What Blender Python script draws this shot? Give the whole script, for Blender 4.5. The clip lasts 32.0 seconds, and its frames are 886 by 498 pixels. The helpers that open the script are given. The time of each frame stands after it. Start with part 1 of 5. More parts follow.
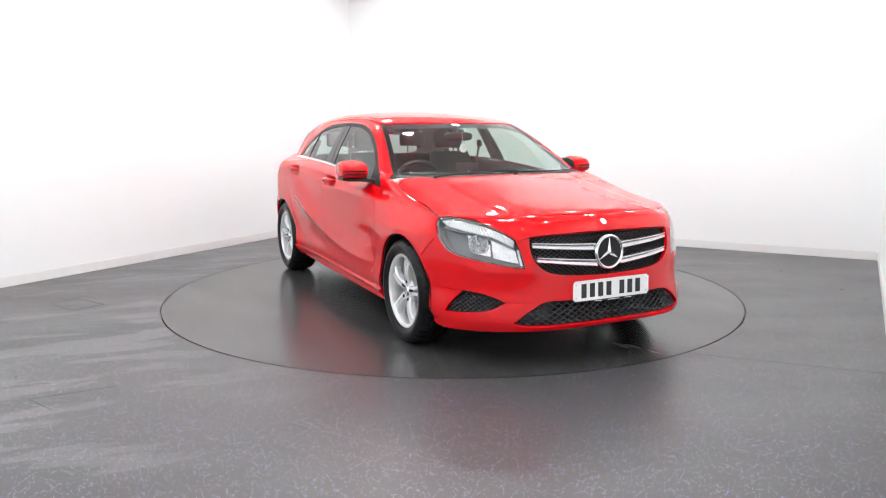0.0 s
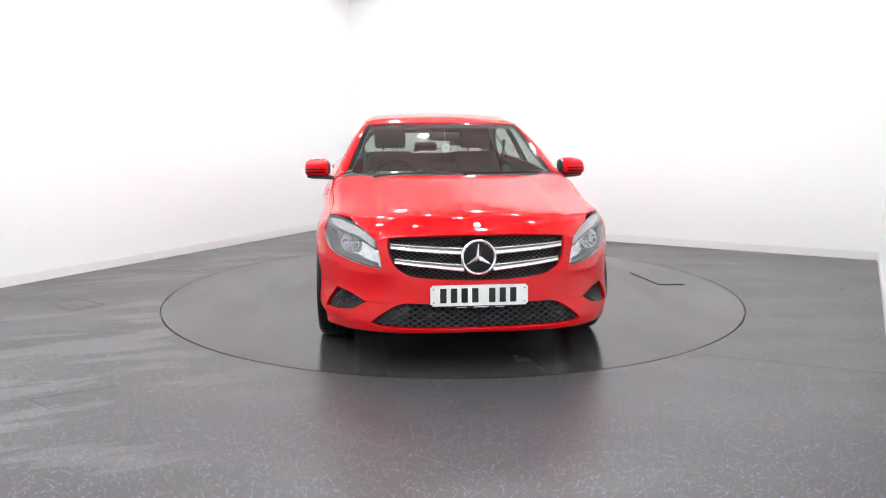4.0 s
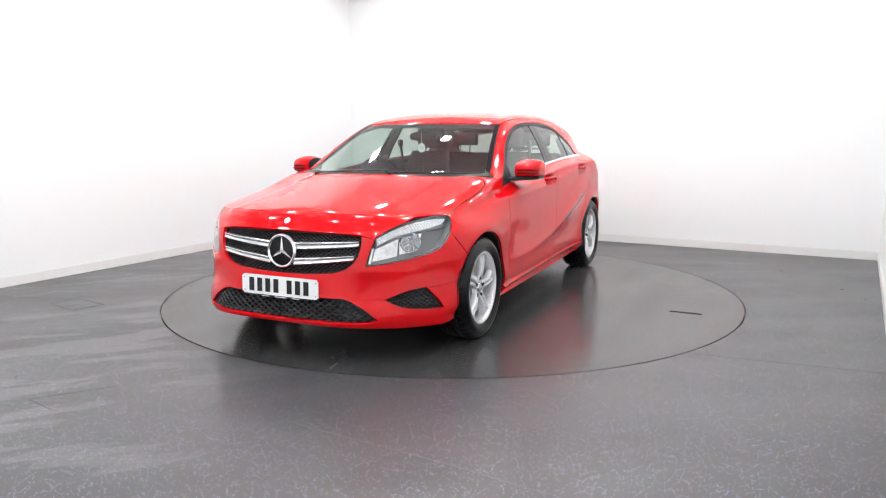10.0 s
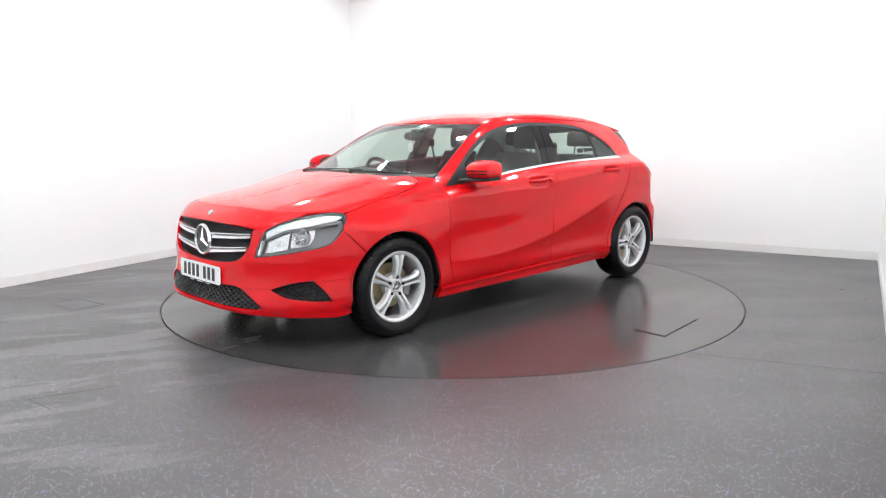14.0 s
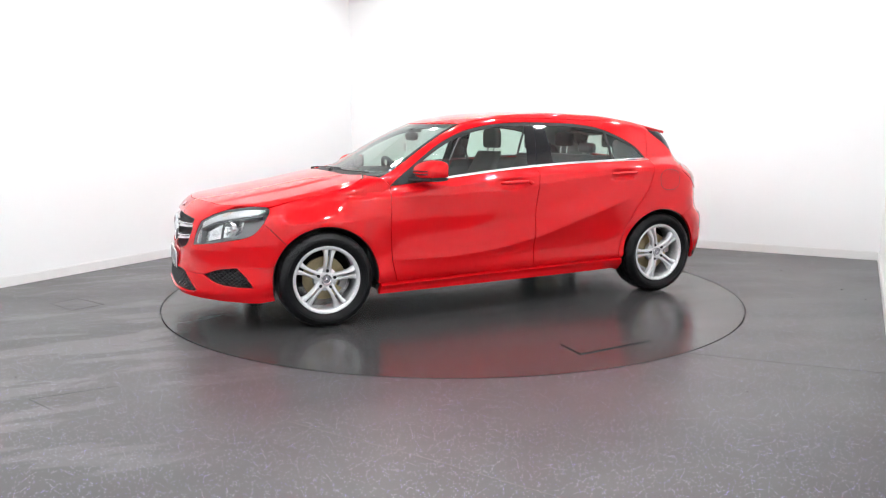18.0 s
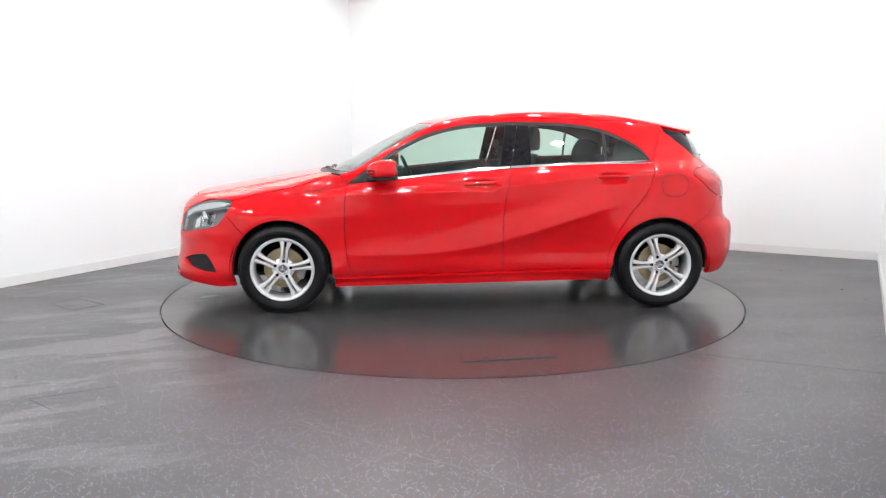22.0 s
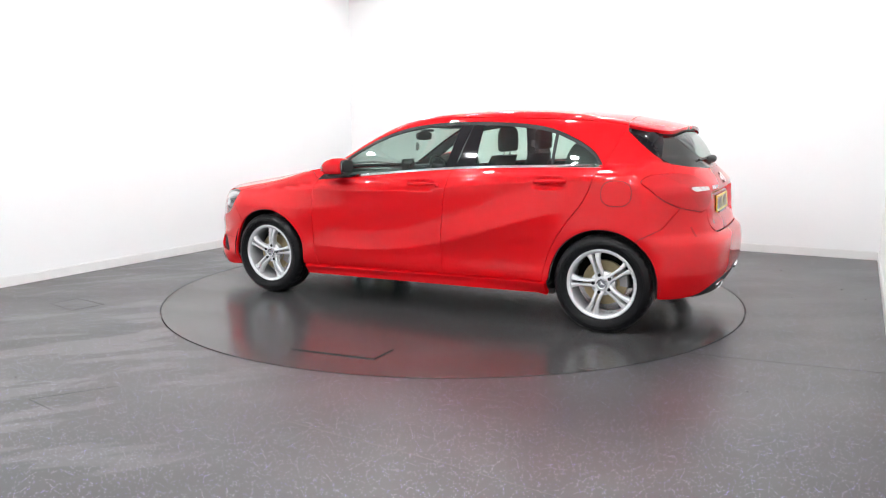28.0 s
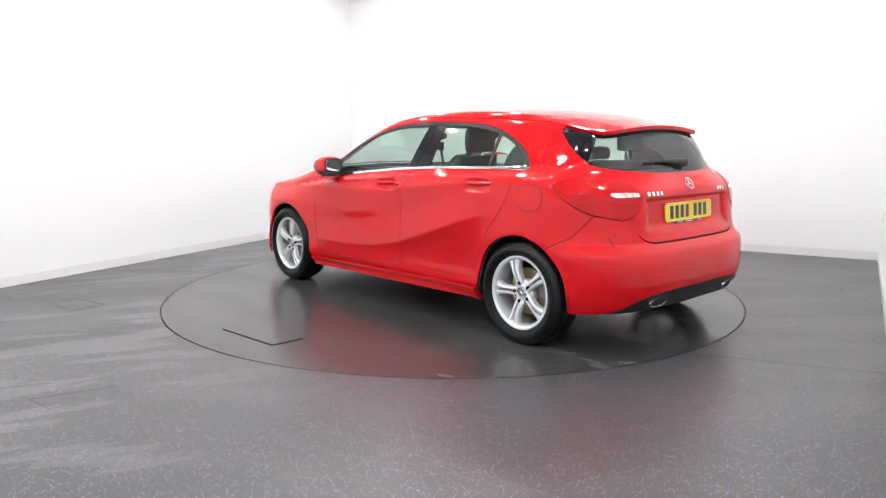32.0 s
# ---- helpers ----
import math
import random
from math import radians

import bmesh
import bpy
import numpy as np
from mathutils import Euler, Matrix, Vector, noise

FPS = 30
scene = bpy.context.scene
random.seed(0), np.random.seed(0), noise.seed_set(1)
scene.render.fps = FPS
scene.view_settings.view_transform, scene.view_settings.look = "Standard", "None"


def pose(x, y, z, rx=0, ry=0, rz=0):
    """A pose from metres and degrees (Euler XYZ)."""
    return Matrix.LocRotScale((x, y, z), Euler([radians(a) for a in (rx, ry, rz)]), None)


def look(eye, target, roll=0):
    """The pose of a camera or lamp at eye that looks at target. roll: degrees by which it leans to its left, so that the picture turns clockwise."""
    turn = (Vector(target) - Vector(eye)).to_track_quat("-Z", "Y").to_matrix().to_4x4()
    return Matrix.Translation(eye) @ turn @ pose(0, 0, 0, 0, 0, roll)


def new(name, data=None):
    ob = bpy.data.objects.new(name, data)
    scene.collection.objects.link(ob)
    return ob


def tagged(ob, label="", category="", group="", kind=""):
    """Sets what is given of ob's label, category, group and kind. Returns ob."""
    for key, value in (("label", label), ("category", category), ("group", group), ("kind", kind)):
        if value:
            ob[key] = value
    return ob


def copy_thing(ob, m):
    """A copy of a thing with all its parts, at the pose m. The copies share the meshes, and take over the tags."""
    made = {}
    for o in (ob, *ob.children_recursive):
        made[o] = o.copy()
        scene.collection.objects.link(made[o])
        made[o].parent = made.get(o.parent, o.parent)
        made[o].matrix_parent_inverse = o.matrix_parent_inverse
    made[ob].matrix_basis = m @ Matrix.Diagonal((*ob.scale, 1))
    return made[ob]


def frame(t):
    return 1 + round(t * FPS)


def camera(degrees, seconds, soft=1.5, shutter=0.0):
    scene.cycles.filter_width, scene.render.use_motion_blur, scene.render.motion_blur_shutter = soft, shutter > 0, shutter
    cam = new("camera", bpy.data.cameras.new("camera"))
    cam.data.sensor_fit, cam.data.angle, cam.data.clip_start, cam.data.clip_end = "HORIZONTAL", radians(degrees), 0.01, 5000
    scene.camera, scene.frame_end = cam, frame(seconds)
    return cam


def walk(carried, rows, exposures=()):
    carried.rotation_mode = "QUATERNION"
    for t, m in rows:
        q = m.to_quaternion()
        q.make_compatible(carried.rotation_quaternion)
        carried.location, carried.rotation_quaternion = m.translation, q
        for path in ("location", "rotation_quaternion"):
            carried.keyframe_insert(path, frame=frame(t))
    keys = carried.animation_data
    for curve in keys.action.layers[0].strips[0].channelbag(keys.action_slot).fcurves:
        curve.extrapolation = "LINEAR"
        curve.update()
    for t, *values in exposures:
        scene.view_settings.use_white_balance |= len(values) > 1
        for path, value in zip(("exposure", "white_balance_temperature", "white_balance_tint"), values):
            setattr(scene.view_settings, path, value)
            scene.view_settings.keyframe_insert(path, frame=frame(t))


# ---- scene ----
# Camera: fixed at about eye height by the studio's east wall.
cam = camera(61.96, 32.0, soft=1.1)
EYE = (0.0, -5.929, 1.276)
YAW, PITCH, ROLL = -0.665, 9.095, 0.155
_a, _b = radians(YAW), radians(PITCH)
AIM = (EYE[0] + math.sin(_a) * math.cos(_b), EYE[1] + math.cos(_a) * math.cos(_b), EYE[2] - math.sin(_b))
walk(cam, [(0.0, look(EYE, AIM, -ROLL)), (32.0, look(EYE, AIM, -ROLL))], exposures=[(0.0, 0.0), (32.0, 0.0)])

# The room's own axes: a across, b towards the far wall; the turntable's centre is the origin.
TILT = -28.65
CA, SA = math.cos(radians(TILT)), math.sin(radians(TILT))
A_LEFT, A_RIGHT, B_FAR, B_NEAR, CEIL = -3.30, 3.085, 3.17, -6.7, 3.25


def room(a, b, z=0.0):
    return Vector((a * CA - b * SA, a * SA + b * CA, z))


# World: the studio is closed, so the world gives next to nothing.
world = bpy.data.worlds.new("studio_world")
world.use_nodes = True
world.node_tree.nodes["Background"].inputs[0].default_value = (1, 1, 1, 1)
world.node_tree.nodes["Background"].inputs[1].default_value = 0.02
scene.world = world
PANEL_POWER = 318.0


# ---- materials ----
def material(name, color=(0.5, 0.5, 0.5), rough=0.5, metal=0.0, coat=0.0, ior=1.5, emit=0.0, coat_rough=0.03):
    m = bpy.data.materials.new(name)
    m.use_nodes = True
    b = m.node_tree.nodes["Principled BSDF"]
    b.inputs["Base Color"].default_value = (*color, 1)
    b.inputs["Roughness"].default_value = rough
    b.inputs["Metallic"].default_value = metal
    b.inputs["IOR"].default_value = ior
    b.inputs["Coat Weight"].default_value = coat
    b.inputs["Coat Roughness"].default_value = coat_rough
    if emit:
        b.inputs["Emission Color"].default_value = (*color, 1)
        b.inputs["Emission Strength"].default_value = emit
    return m


def node(m, kind, **values):
    n = m.node_tree.nodes.new(kind)
    for k, v in values.items():
        n.inputs[k].default_value = v
    return n


def link(m, a, b):
    m.node_tree.links.new(a, b)


def bsdf(m):
    return m.node_tree.nodes["Principled BSDF"]


def grain(m, scale=60.0, amount=0.25, bump=0.02, rough_amount=0.1, detail=4.0, big=1.2):
    """Two scales of variation on colour and roughness, and a fine bump, in object space."""
    b = bsdf(m)
    co = node(m, "ShaderNodeTexCoord").outputs["Object"]
    fine = node(m, "ShaderNodeTexNoise", Scale=scale, Detail=detail)
    wide = node(m, "ShaderNodeTexNoise", Scale=big, Detail=3.0)
    link(m, co, fine.inputs["Vector"])
    link(m, co, wide.inputs["Vector"])
    mean = node(m, "ShaderNodeMath")
    mean.operation = "ADD"
    link(m, fine.outputs["Fac"], mean.inputs[0])
    link(m, wide.outputs["Fac"], mean.inputs[1])
    col = node(m, "ShaderNodeMapRange")
    col.inputs["From Min"].default_value, col.inputs["From Max"].default_value = 0.6, 1.4
    col.inputs["To Min"].default_value, col.inputs["To Max"].default_value = 1 - amount, 1 + amount
    link(m, mean.outputs[0], col.inputs["Value"])
    mul = node(m, "ShaderNodeVectorMath")
    mul.operation = "SCALE"
    mul.inputs[0].default_value = b.inputs["Base Color"].default_value[:3]
    link(m, col.outputs["Result"], mul.inputs["Scale"])
    link(m, mul.outputs["Vector"], b.inputs["Base Color"])
    r0 = b.inputs["Roughness"].default_value
    rr = node(m, "ShaderNodeMapRange")
    rr.inputs["From Min"].default_value, rr.inputs["From Max"].default_value = 0.6, 1.4
    rr.inputs["To Min"].default_value, rr.inputs["To Max"].default_value = max(0.02, r0 - rough_amount), r0 + rough_amount
    link(m, mean.outputs[0], rr.inputs["Value"])
    link(m, rr.outputs["Result"], b.inputs["Roughness"])
    if bump:
        bp = node(m, "ShaderNodeBump", Strength=bump, Distance=0.002)
        link(m, fine.outputs["Fac"], bp.inputs["Height"])
        link(m, bp.outputs["Normal"], b.inputs["Normal"])
    return m


def floor_material(name, shade, gloss, bare):
    """Dark grey safety vinyl with coloured glitter flakes, mopped streaks and dull scuffs."""
    m = material(name, (shade, shade * 0.98, shade * 1.0), 0.3)
    b = bsdf(m)
    co = node(m, "ShaderNodeTexCoord").outputs["Object"]
    flake = node(m, "ShaderNodeTexVoronoi", Scale=128.0)
    link(m, co, flake.inputs["Vector"])
    bright = node(m, "ShaderNodeSeparateColor")
    link(m, flake.outputs["Color"], bright.inputs["Color"])
    near = node(m, "ShaderNodeMath")
    near.operation = "LESS_THAN"
    near.inputs[1].default_value = 0.25
    link(m, flake.outputs["Distance"], near.inputs[0])
    few = node(m, "ShaderNodeMath")
    few.operation = "GREATER_THAN"
    few.inputs[1].default_value = bare
    link(m, bright.outputs[0], few.inputs[0])
    spark = node(m, "ShaderNodeMath")
    spark.operation = "MULTIPLY"
    link(m, near.outputs[0], spark.inputs[0])
    link(m, few.outputs[0], spark.inputs[1])
    hue = node(m, "ShaderNodeValToRGB")
    hue.color_ramp.elements[0].color, hue.color_ramp.elements[1].color = (0.60, 0.60, 0.72, 1), (0.34, 0.28, 0.95, 1)
    hue.color_ramp.elements[0].position, hue.color_ramp.elements[1].position = 0.45, 0.6
    e = hue.color_ramp.elements.new(0.9)
    e.color = (0.52, 0.44, 0.54, 1)
    link(m, bright.outputs[1], hue.inputs["Fac"])
    # wide scuffs and mop streaks
    scuff = node(m, "ShaderNodeTexNoise", Scale=1.1, Detail=6.0, Roughness=0.62)
    link(m, co, scuff.inputs["Vector"])
    fine = node(m, "ShaderNodeTexNoise", Scale=240.0, Detail=3.0)
    link(m, co, fine.inputs["Vector"])
    tone = node(m, "ShaderNodeMapRange")
    tone.inputs["From Min"].default_value, tone.inputs["From Max"].default_value = 0.3, 0.7
    tone.inputs["To Min"].default_value, tone.inputs["To Max"].default_value = 0.85, 1.2
    link(m, scuff.outputs["Fac"], tone.inputs["Value"])
    tone2 = node(m, "ShaderNodeMapRange")
    tone2.inputs["From Min"].default_value, tone2.inputs["From Max"].default_value = 0.3, 0.7
    tone2.inputs["To Min"].default_value, tone2.inputs["To Max"].default_value = 0.8, 1.2
    link(m, fine.outputs["Fac"], tone2.inputs["Value"])
    # pale dried patches left along the mop's way; zone colours in the grazing sheen beside the turntable
    smear_map = node(m, "ShaderNodeMapping")
    smear_map.vector_type = "TEXTURE"
    smear_map.inputs["Scale"].default_value = (3.0, 0.75, 1.0)
    smear_map.inputs["Rotation"].default_value = (0, 0, radians(24))
    link(m, co, smear_map.inputs["Vector"])
    smear = node(m, "ShaderNodeTexNoise", Scale=3.2, Detail=5.0, Roughness=0.55, Distortion=0.4)
    link(m, smear_map.outputs["Vector"], smear.inputs["Vector"])
    edge = node(m, "ShaderNodeMapRange")
    edge.inputs["From Min"].default_value, edge.inputs["From Max"].default_value = 0.535, 0.575
    link(m, smear.outputs["Fac"], edge.inputs["Value"])
    where = node(m, "ShaderNodeSeparateXYZ")
    link(m, co, where.inputs["Vector"])
    zone = node(m, "ShaderNodeMapRange")
    zone.inputs["From Min"].default_value, zone.inputs["From Max"].default_value = -0.6, -1.9
    zone.inputs["To Min"].default_value, zone.inputs["To Max"].default_value = 0.08, 1.0
    link(m, where.outputs["X"], zone.inputs["Value"])
    streak = node(m, "ShaderNodeMath")
    streak.operation = "MULTIPLY_ADD"
    streak.inputs[2].default_value = 1.0
    link(m, edge.outputs[0], streak.inputs[0])
    link(m, zone.outputs[0], streak.inputs[1])
    prod0 = node(m, "ShaderNodeMath")
    prod0.operation = "MULTIPLY"
    link(m, tone.outputs[0], prod0.inputs[0])
    link(m, streak.outputs[0], prod0.inputs[1])
    prod = node(m, "ShaderNodeMath")
    prod.operation = "MULTIPLY"
    link(m, prod0.outputs[0], prod.inputs[0])
    link(m, tone2.outputs[0], prod.inputs[1])
    base = node(m, "ShaderNodeVectorMath")
    base.operation = "SCALE"
    base.inputs[0].default_value = (shade, shade * 0.98, shade * 1.0)
    link(m, prod.outputs[0], base.inputs["Scale"])
    mix = node(m, "ShaderNodeMix")
    mix.data_type = "RGBA"
    link(m, spark.outputs[0], mix.inputs["Factor"])
    link(m, base.outputs["Vector"], mix.inputs["A"])
    link(m, hue.outputs["Color"], mix.inputs["B"])
    link(m, mix.outputs["Result"], b.inputs["Base Color"])
    # damp film: smooth patches among dull ones, stretched along the mop's way
    mapn = node(m, "ShaderNodeMapping")
    mapn.inputs["Scale"].default_value = (0.55, 1.7, 1.0)
    mapn.inputs["Rotation"].default_value = (0, 0, radians(-25))
    link(m, co, mapn.inputs["Vector"])
    damp = node(m, "ShaderNodeTexNoise", Scale=1.3, Detail=3.0, Roughness=0.5, Distortion=0.2)
    link(m, mapn.outputs["Vector"], damp.inputs["Vector"])
    rr = node(m, "ShaderNodeMapRange")
    rr.inputs["From Min"].default_value, rr.inputs["From Max"].default_value = 0.3, 0.75
    rr.inputs["To Min"].default_value, rr.inputs["To Max"].default_value = gloss[0], gloss[1]
    link(m, damp.outputs["Fac"], rr.inputs["Value"])
    link(m, rr.outputs["Result"], b.inputs["Roughness"])
    bp = node(m, "ShaderNodeBump", Strength=0.05, Distance=0.001)
    link(m, fine.outputs["Fac"], bp.inputs["Height"])
    link(m, bp.outputs["Normal"], b.inputs["Normal"])
    return m


def glass_material(name, tint, ior=1.5):
    """A thin tinted pane: straight through with its tint, mirror-like by its angle."""
    m = bpy.data.materials.new(name)
    m.use_nodes = True
    nt = m.node_tree
    nt.nodes.remove(nt.nodes["Principled BSDF"])
    out = nt.nodes["Material Output"]
    tr = nt.nodes.new("ShaderNodeBsdfTransparent")
    tr.inputs["Color"].default_value = (*tint, 1)
    gl = nt.nodes.new("ShaderNodeBsdfGlossy")
    gl.inputs["Roughness"].default_value = 0.01
    gl.inputs["Color"].default_value = (0.95, 0.97, 0.96, 1)
    # gloss grows towards grazing angles, alike from both sides
    lw = nt.nodes.new("ShaderNodeLayerWeight")
    lw.inputs["Blend"].default_value = 0.5
    pw = nt.nodes.new("ShaderNodeMath")
    pw.operation = "POWER"
    pw.inputs[1].default_value = 5.0
    nt.links.new(lw.outputs["Facing"], pw.inputs[0])
    fr = nt.nodes.new("ShaderNodeMapRange")
    fr.inputs["To Min"].default_value = ((ior - 1) / (ior + 1)) ** 2
    fr.inputs["To Max"].default_value = 0.9
    nt.links.new(pw.outputs[0], fr.inputs["Value"])
    mx = nt.nodes.new("ShaderNodeMixShader")
    nt.links.new(fr.outputs[0], mx.inputs[0])
    nt.links.new(tr.outputs[0], mx.inputs[1])
    nt.links.new(gl.outputs[0], mx.inputs[2])
    nt.links.new(mx.outputs[0], out.inputs["Surface"])
    return m


WALL = grain(material("white_wall_paint", (0.87, 0.88, 0.88), 0.55), 180, 0.015, 0.03, 0.05)
SKIRT = grain(material("white_gloss_paint", (0.78, 0.78, 0.77), 0.35), 60, 0.03, 0.02, 0.05)
CEILING = grain(material("white_ceiling_board", (0.86, 0.86, 0.86), 0.8), 120, 0.03, 0.05, 0.05)
LAMP = material("led_diffuser", (0.955, 0.985, 1.0), 0.5, emit=PANEL_POWER)
FLOOR = floor_material("safety_vinyl", 0.053, (0.29, 0.40), 0.67)
TABLE = floor_material("turntable_vinyl", 0.046, (0.17, 0.28), 0.965)
STEEL = grain(material("dark_steel_trim", (0.05, 0.05, 0.05), 0.35, 0.6), 90, 0.2, 0.02)
RED = grain(material("red_car_paint", (0.645, 0.003, 0.007), 0.35, 0.0, 1.0, coat_rough=0.015), 900, 0.02, 0.0, 0.03, big=0.8)
bsdf(RED).inputs["Specular IOR Level"].default_value = 0.0
bsdf(RED).inputs["Coat IOR"].default_value = 1.45
SEAM_RED = material("red_seam_shade", (0.035, 0.001, 0.0015), 0.6)
DARK = material("seam_dark", (0.01, 0.008, 0.008), 0.7)
BLACK_GLOSS = grain(material("black_gloss_trim", (0.008, 0.008, 0.010), 0.07), 50, 0.1, 0.0, 0.03)
bsdf(BLACK_GLOSS).inputs["Specular IOR Level"].default_value = 0.3
BLACK_PLASTIC = grain(material("black_grained_plastic", (0.022, 0.022, 0.023), 0.5), 500, 0.25, 0.15, 0.08)
bsdf(BLACK_PLASTIC).inputs["Specular IOR Level"].default_value = 0.25
RUBBER = grain(material("tyre_rubber", (0.006, 0.006, 0.007), 0.33), 260, 0.3, 0.12, 0.12)
bsdf(RUBBER).inputs["Specular IOR Level"].default_value = 0.22
CHROME = grain(material("chrome", (0.85, 0.86, 0.88), 0.08, 1.0), 400, 0.03, 0.0, 0.01)
SATIN = grain(material("satin_silver_trim", (0.72, 0.73, 0.74), 0.25, 0.9), 500, 0.04, 0.0, 0.01)
ALLOY = grain(material("silver_alloy_paint", (0.80, 0.81, 0.83), 0.27, 0.45, 0.4), 600, 0.04, 0.0, 0.01)
REAR_GLASS = glass_material("dark_rear_glass", (0.58, 0.66, 0.62), 1.8)
GLASS = glass_material("green_tinted_glass", (0.72, 0.86, 0.79), 1.75)
SCREEN_GLASS = glass_material("windscreen_glass", (0.70, 0.79, 0.75), 2.0)
CLEAR = glass_material("clear_lamp_cover", (0.93, 0.94, 0.95), 1.45)
CABIN = grain(material("charcoal_cabin_trim", (0.026, 0.031, 0.034), 0.65), 300, 0.25, 0.1, 0.1)
FABRIC = grain(material("black_seat_cloth", (0.024, 0.031, 0.034), 0.9), 160, 0.3, 0.1, 0.05)
HEADLINER = grain(material("grey_headliner", (0.165, 0.20, 0.205), 0.9), 400, 0.15, 0.1, 0.05)


# ---- building helpers ----
def mesh_of(name, verts, faces, mats, indices=None, smooth=True):
    me = bpy.data.meshes.new(name)
    me.from_pydata([tuple(map(float, v)) for v in verts], [], [tuple(f) for f in faces])
    for m in mats:
        me.materials.append(m)
    if indices is not None:
        me.polygons.foreach_set("material_index", np.array(indices, dtype=np.int32))
    if smooth:
        me.polygons.foreach_set("use_smooth", np.ones(len(me.polygons), dtype=bool))
    me.update()
    return me


def hang(name, me, parent=None, label=""):
    ob = new(name, me)
    if parent is not None:
        ob.parent = parent
    if label:
        tagged(ob, label)
    return ob


def part(name, bm, mat, parent=None, label="", smooth=40):
    """Links a bmesh as one mesh object under a thing or a part."""
    bmesh.ops.recalc_face_normals(bm, faces=bm.faces)
    me = bpy.data.meshes.new(name)
    if smooth:
        lim = radians(smooth)
        for e in bm.edges:
            e.smooth = len(e.link_faces) == 2 and e.calc_face_angle(0) < lim
        for f in bm.faces:
            f.smooth = True
    bm.to_mesh(me)
    bm.free()
    for m in (mat if isinstance(mat, (list, tuple)) else [mat]):
        me.materials.append(m)
    return hang(name, me, parent, label)


def box(bm, x0, x1, y0, y1, z0, z1, m=None, bevel=0.0, seg=2):
    g = bmesh.ops.create_cube(bm, size=1)
    vs = g["verts"]
    for v in vs:
        v.co = Vector(((x0 + x1) / 2 + v.co.x * (x1 - x0), (y0 + y1) / 2 + v.co.y * (y1 - y0), (z0 + z1) / 2 + v.co.z * (z1 - z0)))
    if bevel:
        es = list({e for v in vs for e in v.link_edges})
        r = bmesh.ops.bevel(bm, geom=es, offset=bevel, segments=seg, profile=0.6, affect="EDGES")
        vs = list({v for f in r["faces"] for v in f.verts} | {v for v in vs if v.is_valid})
    if m is not None:
        bmesh.ops.transform(bm, matrix=m, verts=vs)
    return vs


def lathe(bm, profile, n=48, axis="y", arc=None, closed=False):
    """Revolves (radius, along) points about the axis."""
    rings = []
    for k in range(n):
        a = 2 * math.pi * k / n
        c, s = math.cos(a), math.sin(a)
        rings.append([bm.verts.new((r * c, h, r * s) if axis == "y" else (r * c, r * s, h) if axis == "z" else (h, r * c, r * s)) for r, h in profile])
    m = len(profile)
    for k in range(n):
        p, q = rings[k], rings[(k + 1) % n]
        for i in range(m if closed else m - 1):
            bm.faces.new((p[i], p[(i + 1) % m], q[(i + 1) % m], q[i]))
    return rings


def tube(bm, pts, r, n=8, caps=True):
    """A round bar along points; r a number or a list."""
    pts = [Vector(p) for p in pts]
    rr = r if isinstance(r, (list, tuple)) else [r] * len(pts)
    up = Vector((0.13, 0.21, 0.97))
    rings = []
    for i, p in enumerate(pts):
        t = (pts[min(i + 1, len(pts) - 1)] - pts[max(i - 1, 0)]).normalized()
        u = t.cross(up).normalized()
        w = t.cross(u)
        rings.append([bm.verts.new(p + rr[i] * (u * math.cos(2 * math.pi * k / n) + w * math.sin(2 * math.pi * k / n))) for k in range(n)])
    for a, b in zip(rings, rings[1:]):
        for k in range(n):
            bm.faces.new((a[k], a[(k + 1) % n], b[(k + 1) % n], b[k]))
    if caps:
        bm.faces.new(rings[0][::-1])
        bm.faces.new(rings[-1])


def loft(bm, rings, caps=True, closed=True):
    """Skins equal-length rings of points."""
    vs = [[bm.verts.new(p) for p in r] for r in rings]
    n = len(vs[0])
    for a, b in zip(vs, vs[1:]):
        for k in range(n if closed else n - 1):
            bm.faces.new((a[k], a[(k + 1) % n], b[(k + 1) % n], b[k]))
    if caps:
        bm.faces.new(vs[0][::-1])
        bm.faces.new(vs[-1])
    return vs


def superring(cx, cy, cz, hw, hh, n=20, power=3.0, axis="x", tilt=0.0):
    out = []
    for k in range(n):
        a = 2 * math.pi * k / n
        c, s = math.cos(a), math.sin(a)
        u = hw * math.copysign(abs(c) ** (2 / power), c)
        w = hh * math.copysign(abs(s) ** (2 / power), s)
        if axis == "x":
            out.append((cx + tilt * w, cy + u, cz + w))
        elif axis == "y":
            out.append((cx + u, cy, cz + w))
        else:
            out.append((cx + u, cy + w, cz))
    return out


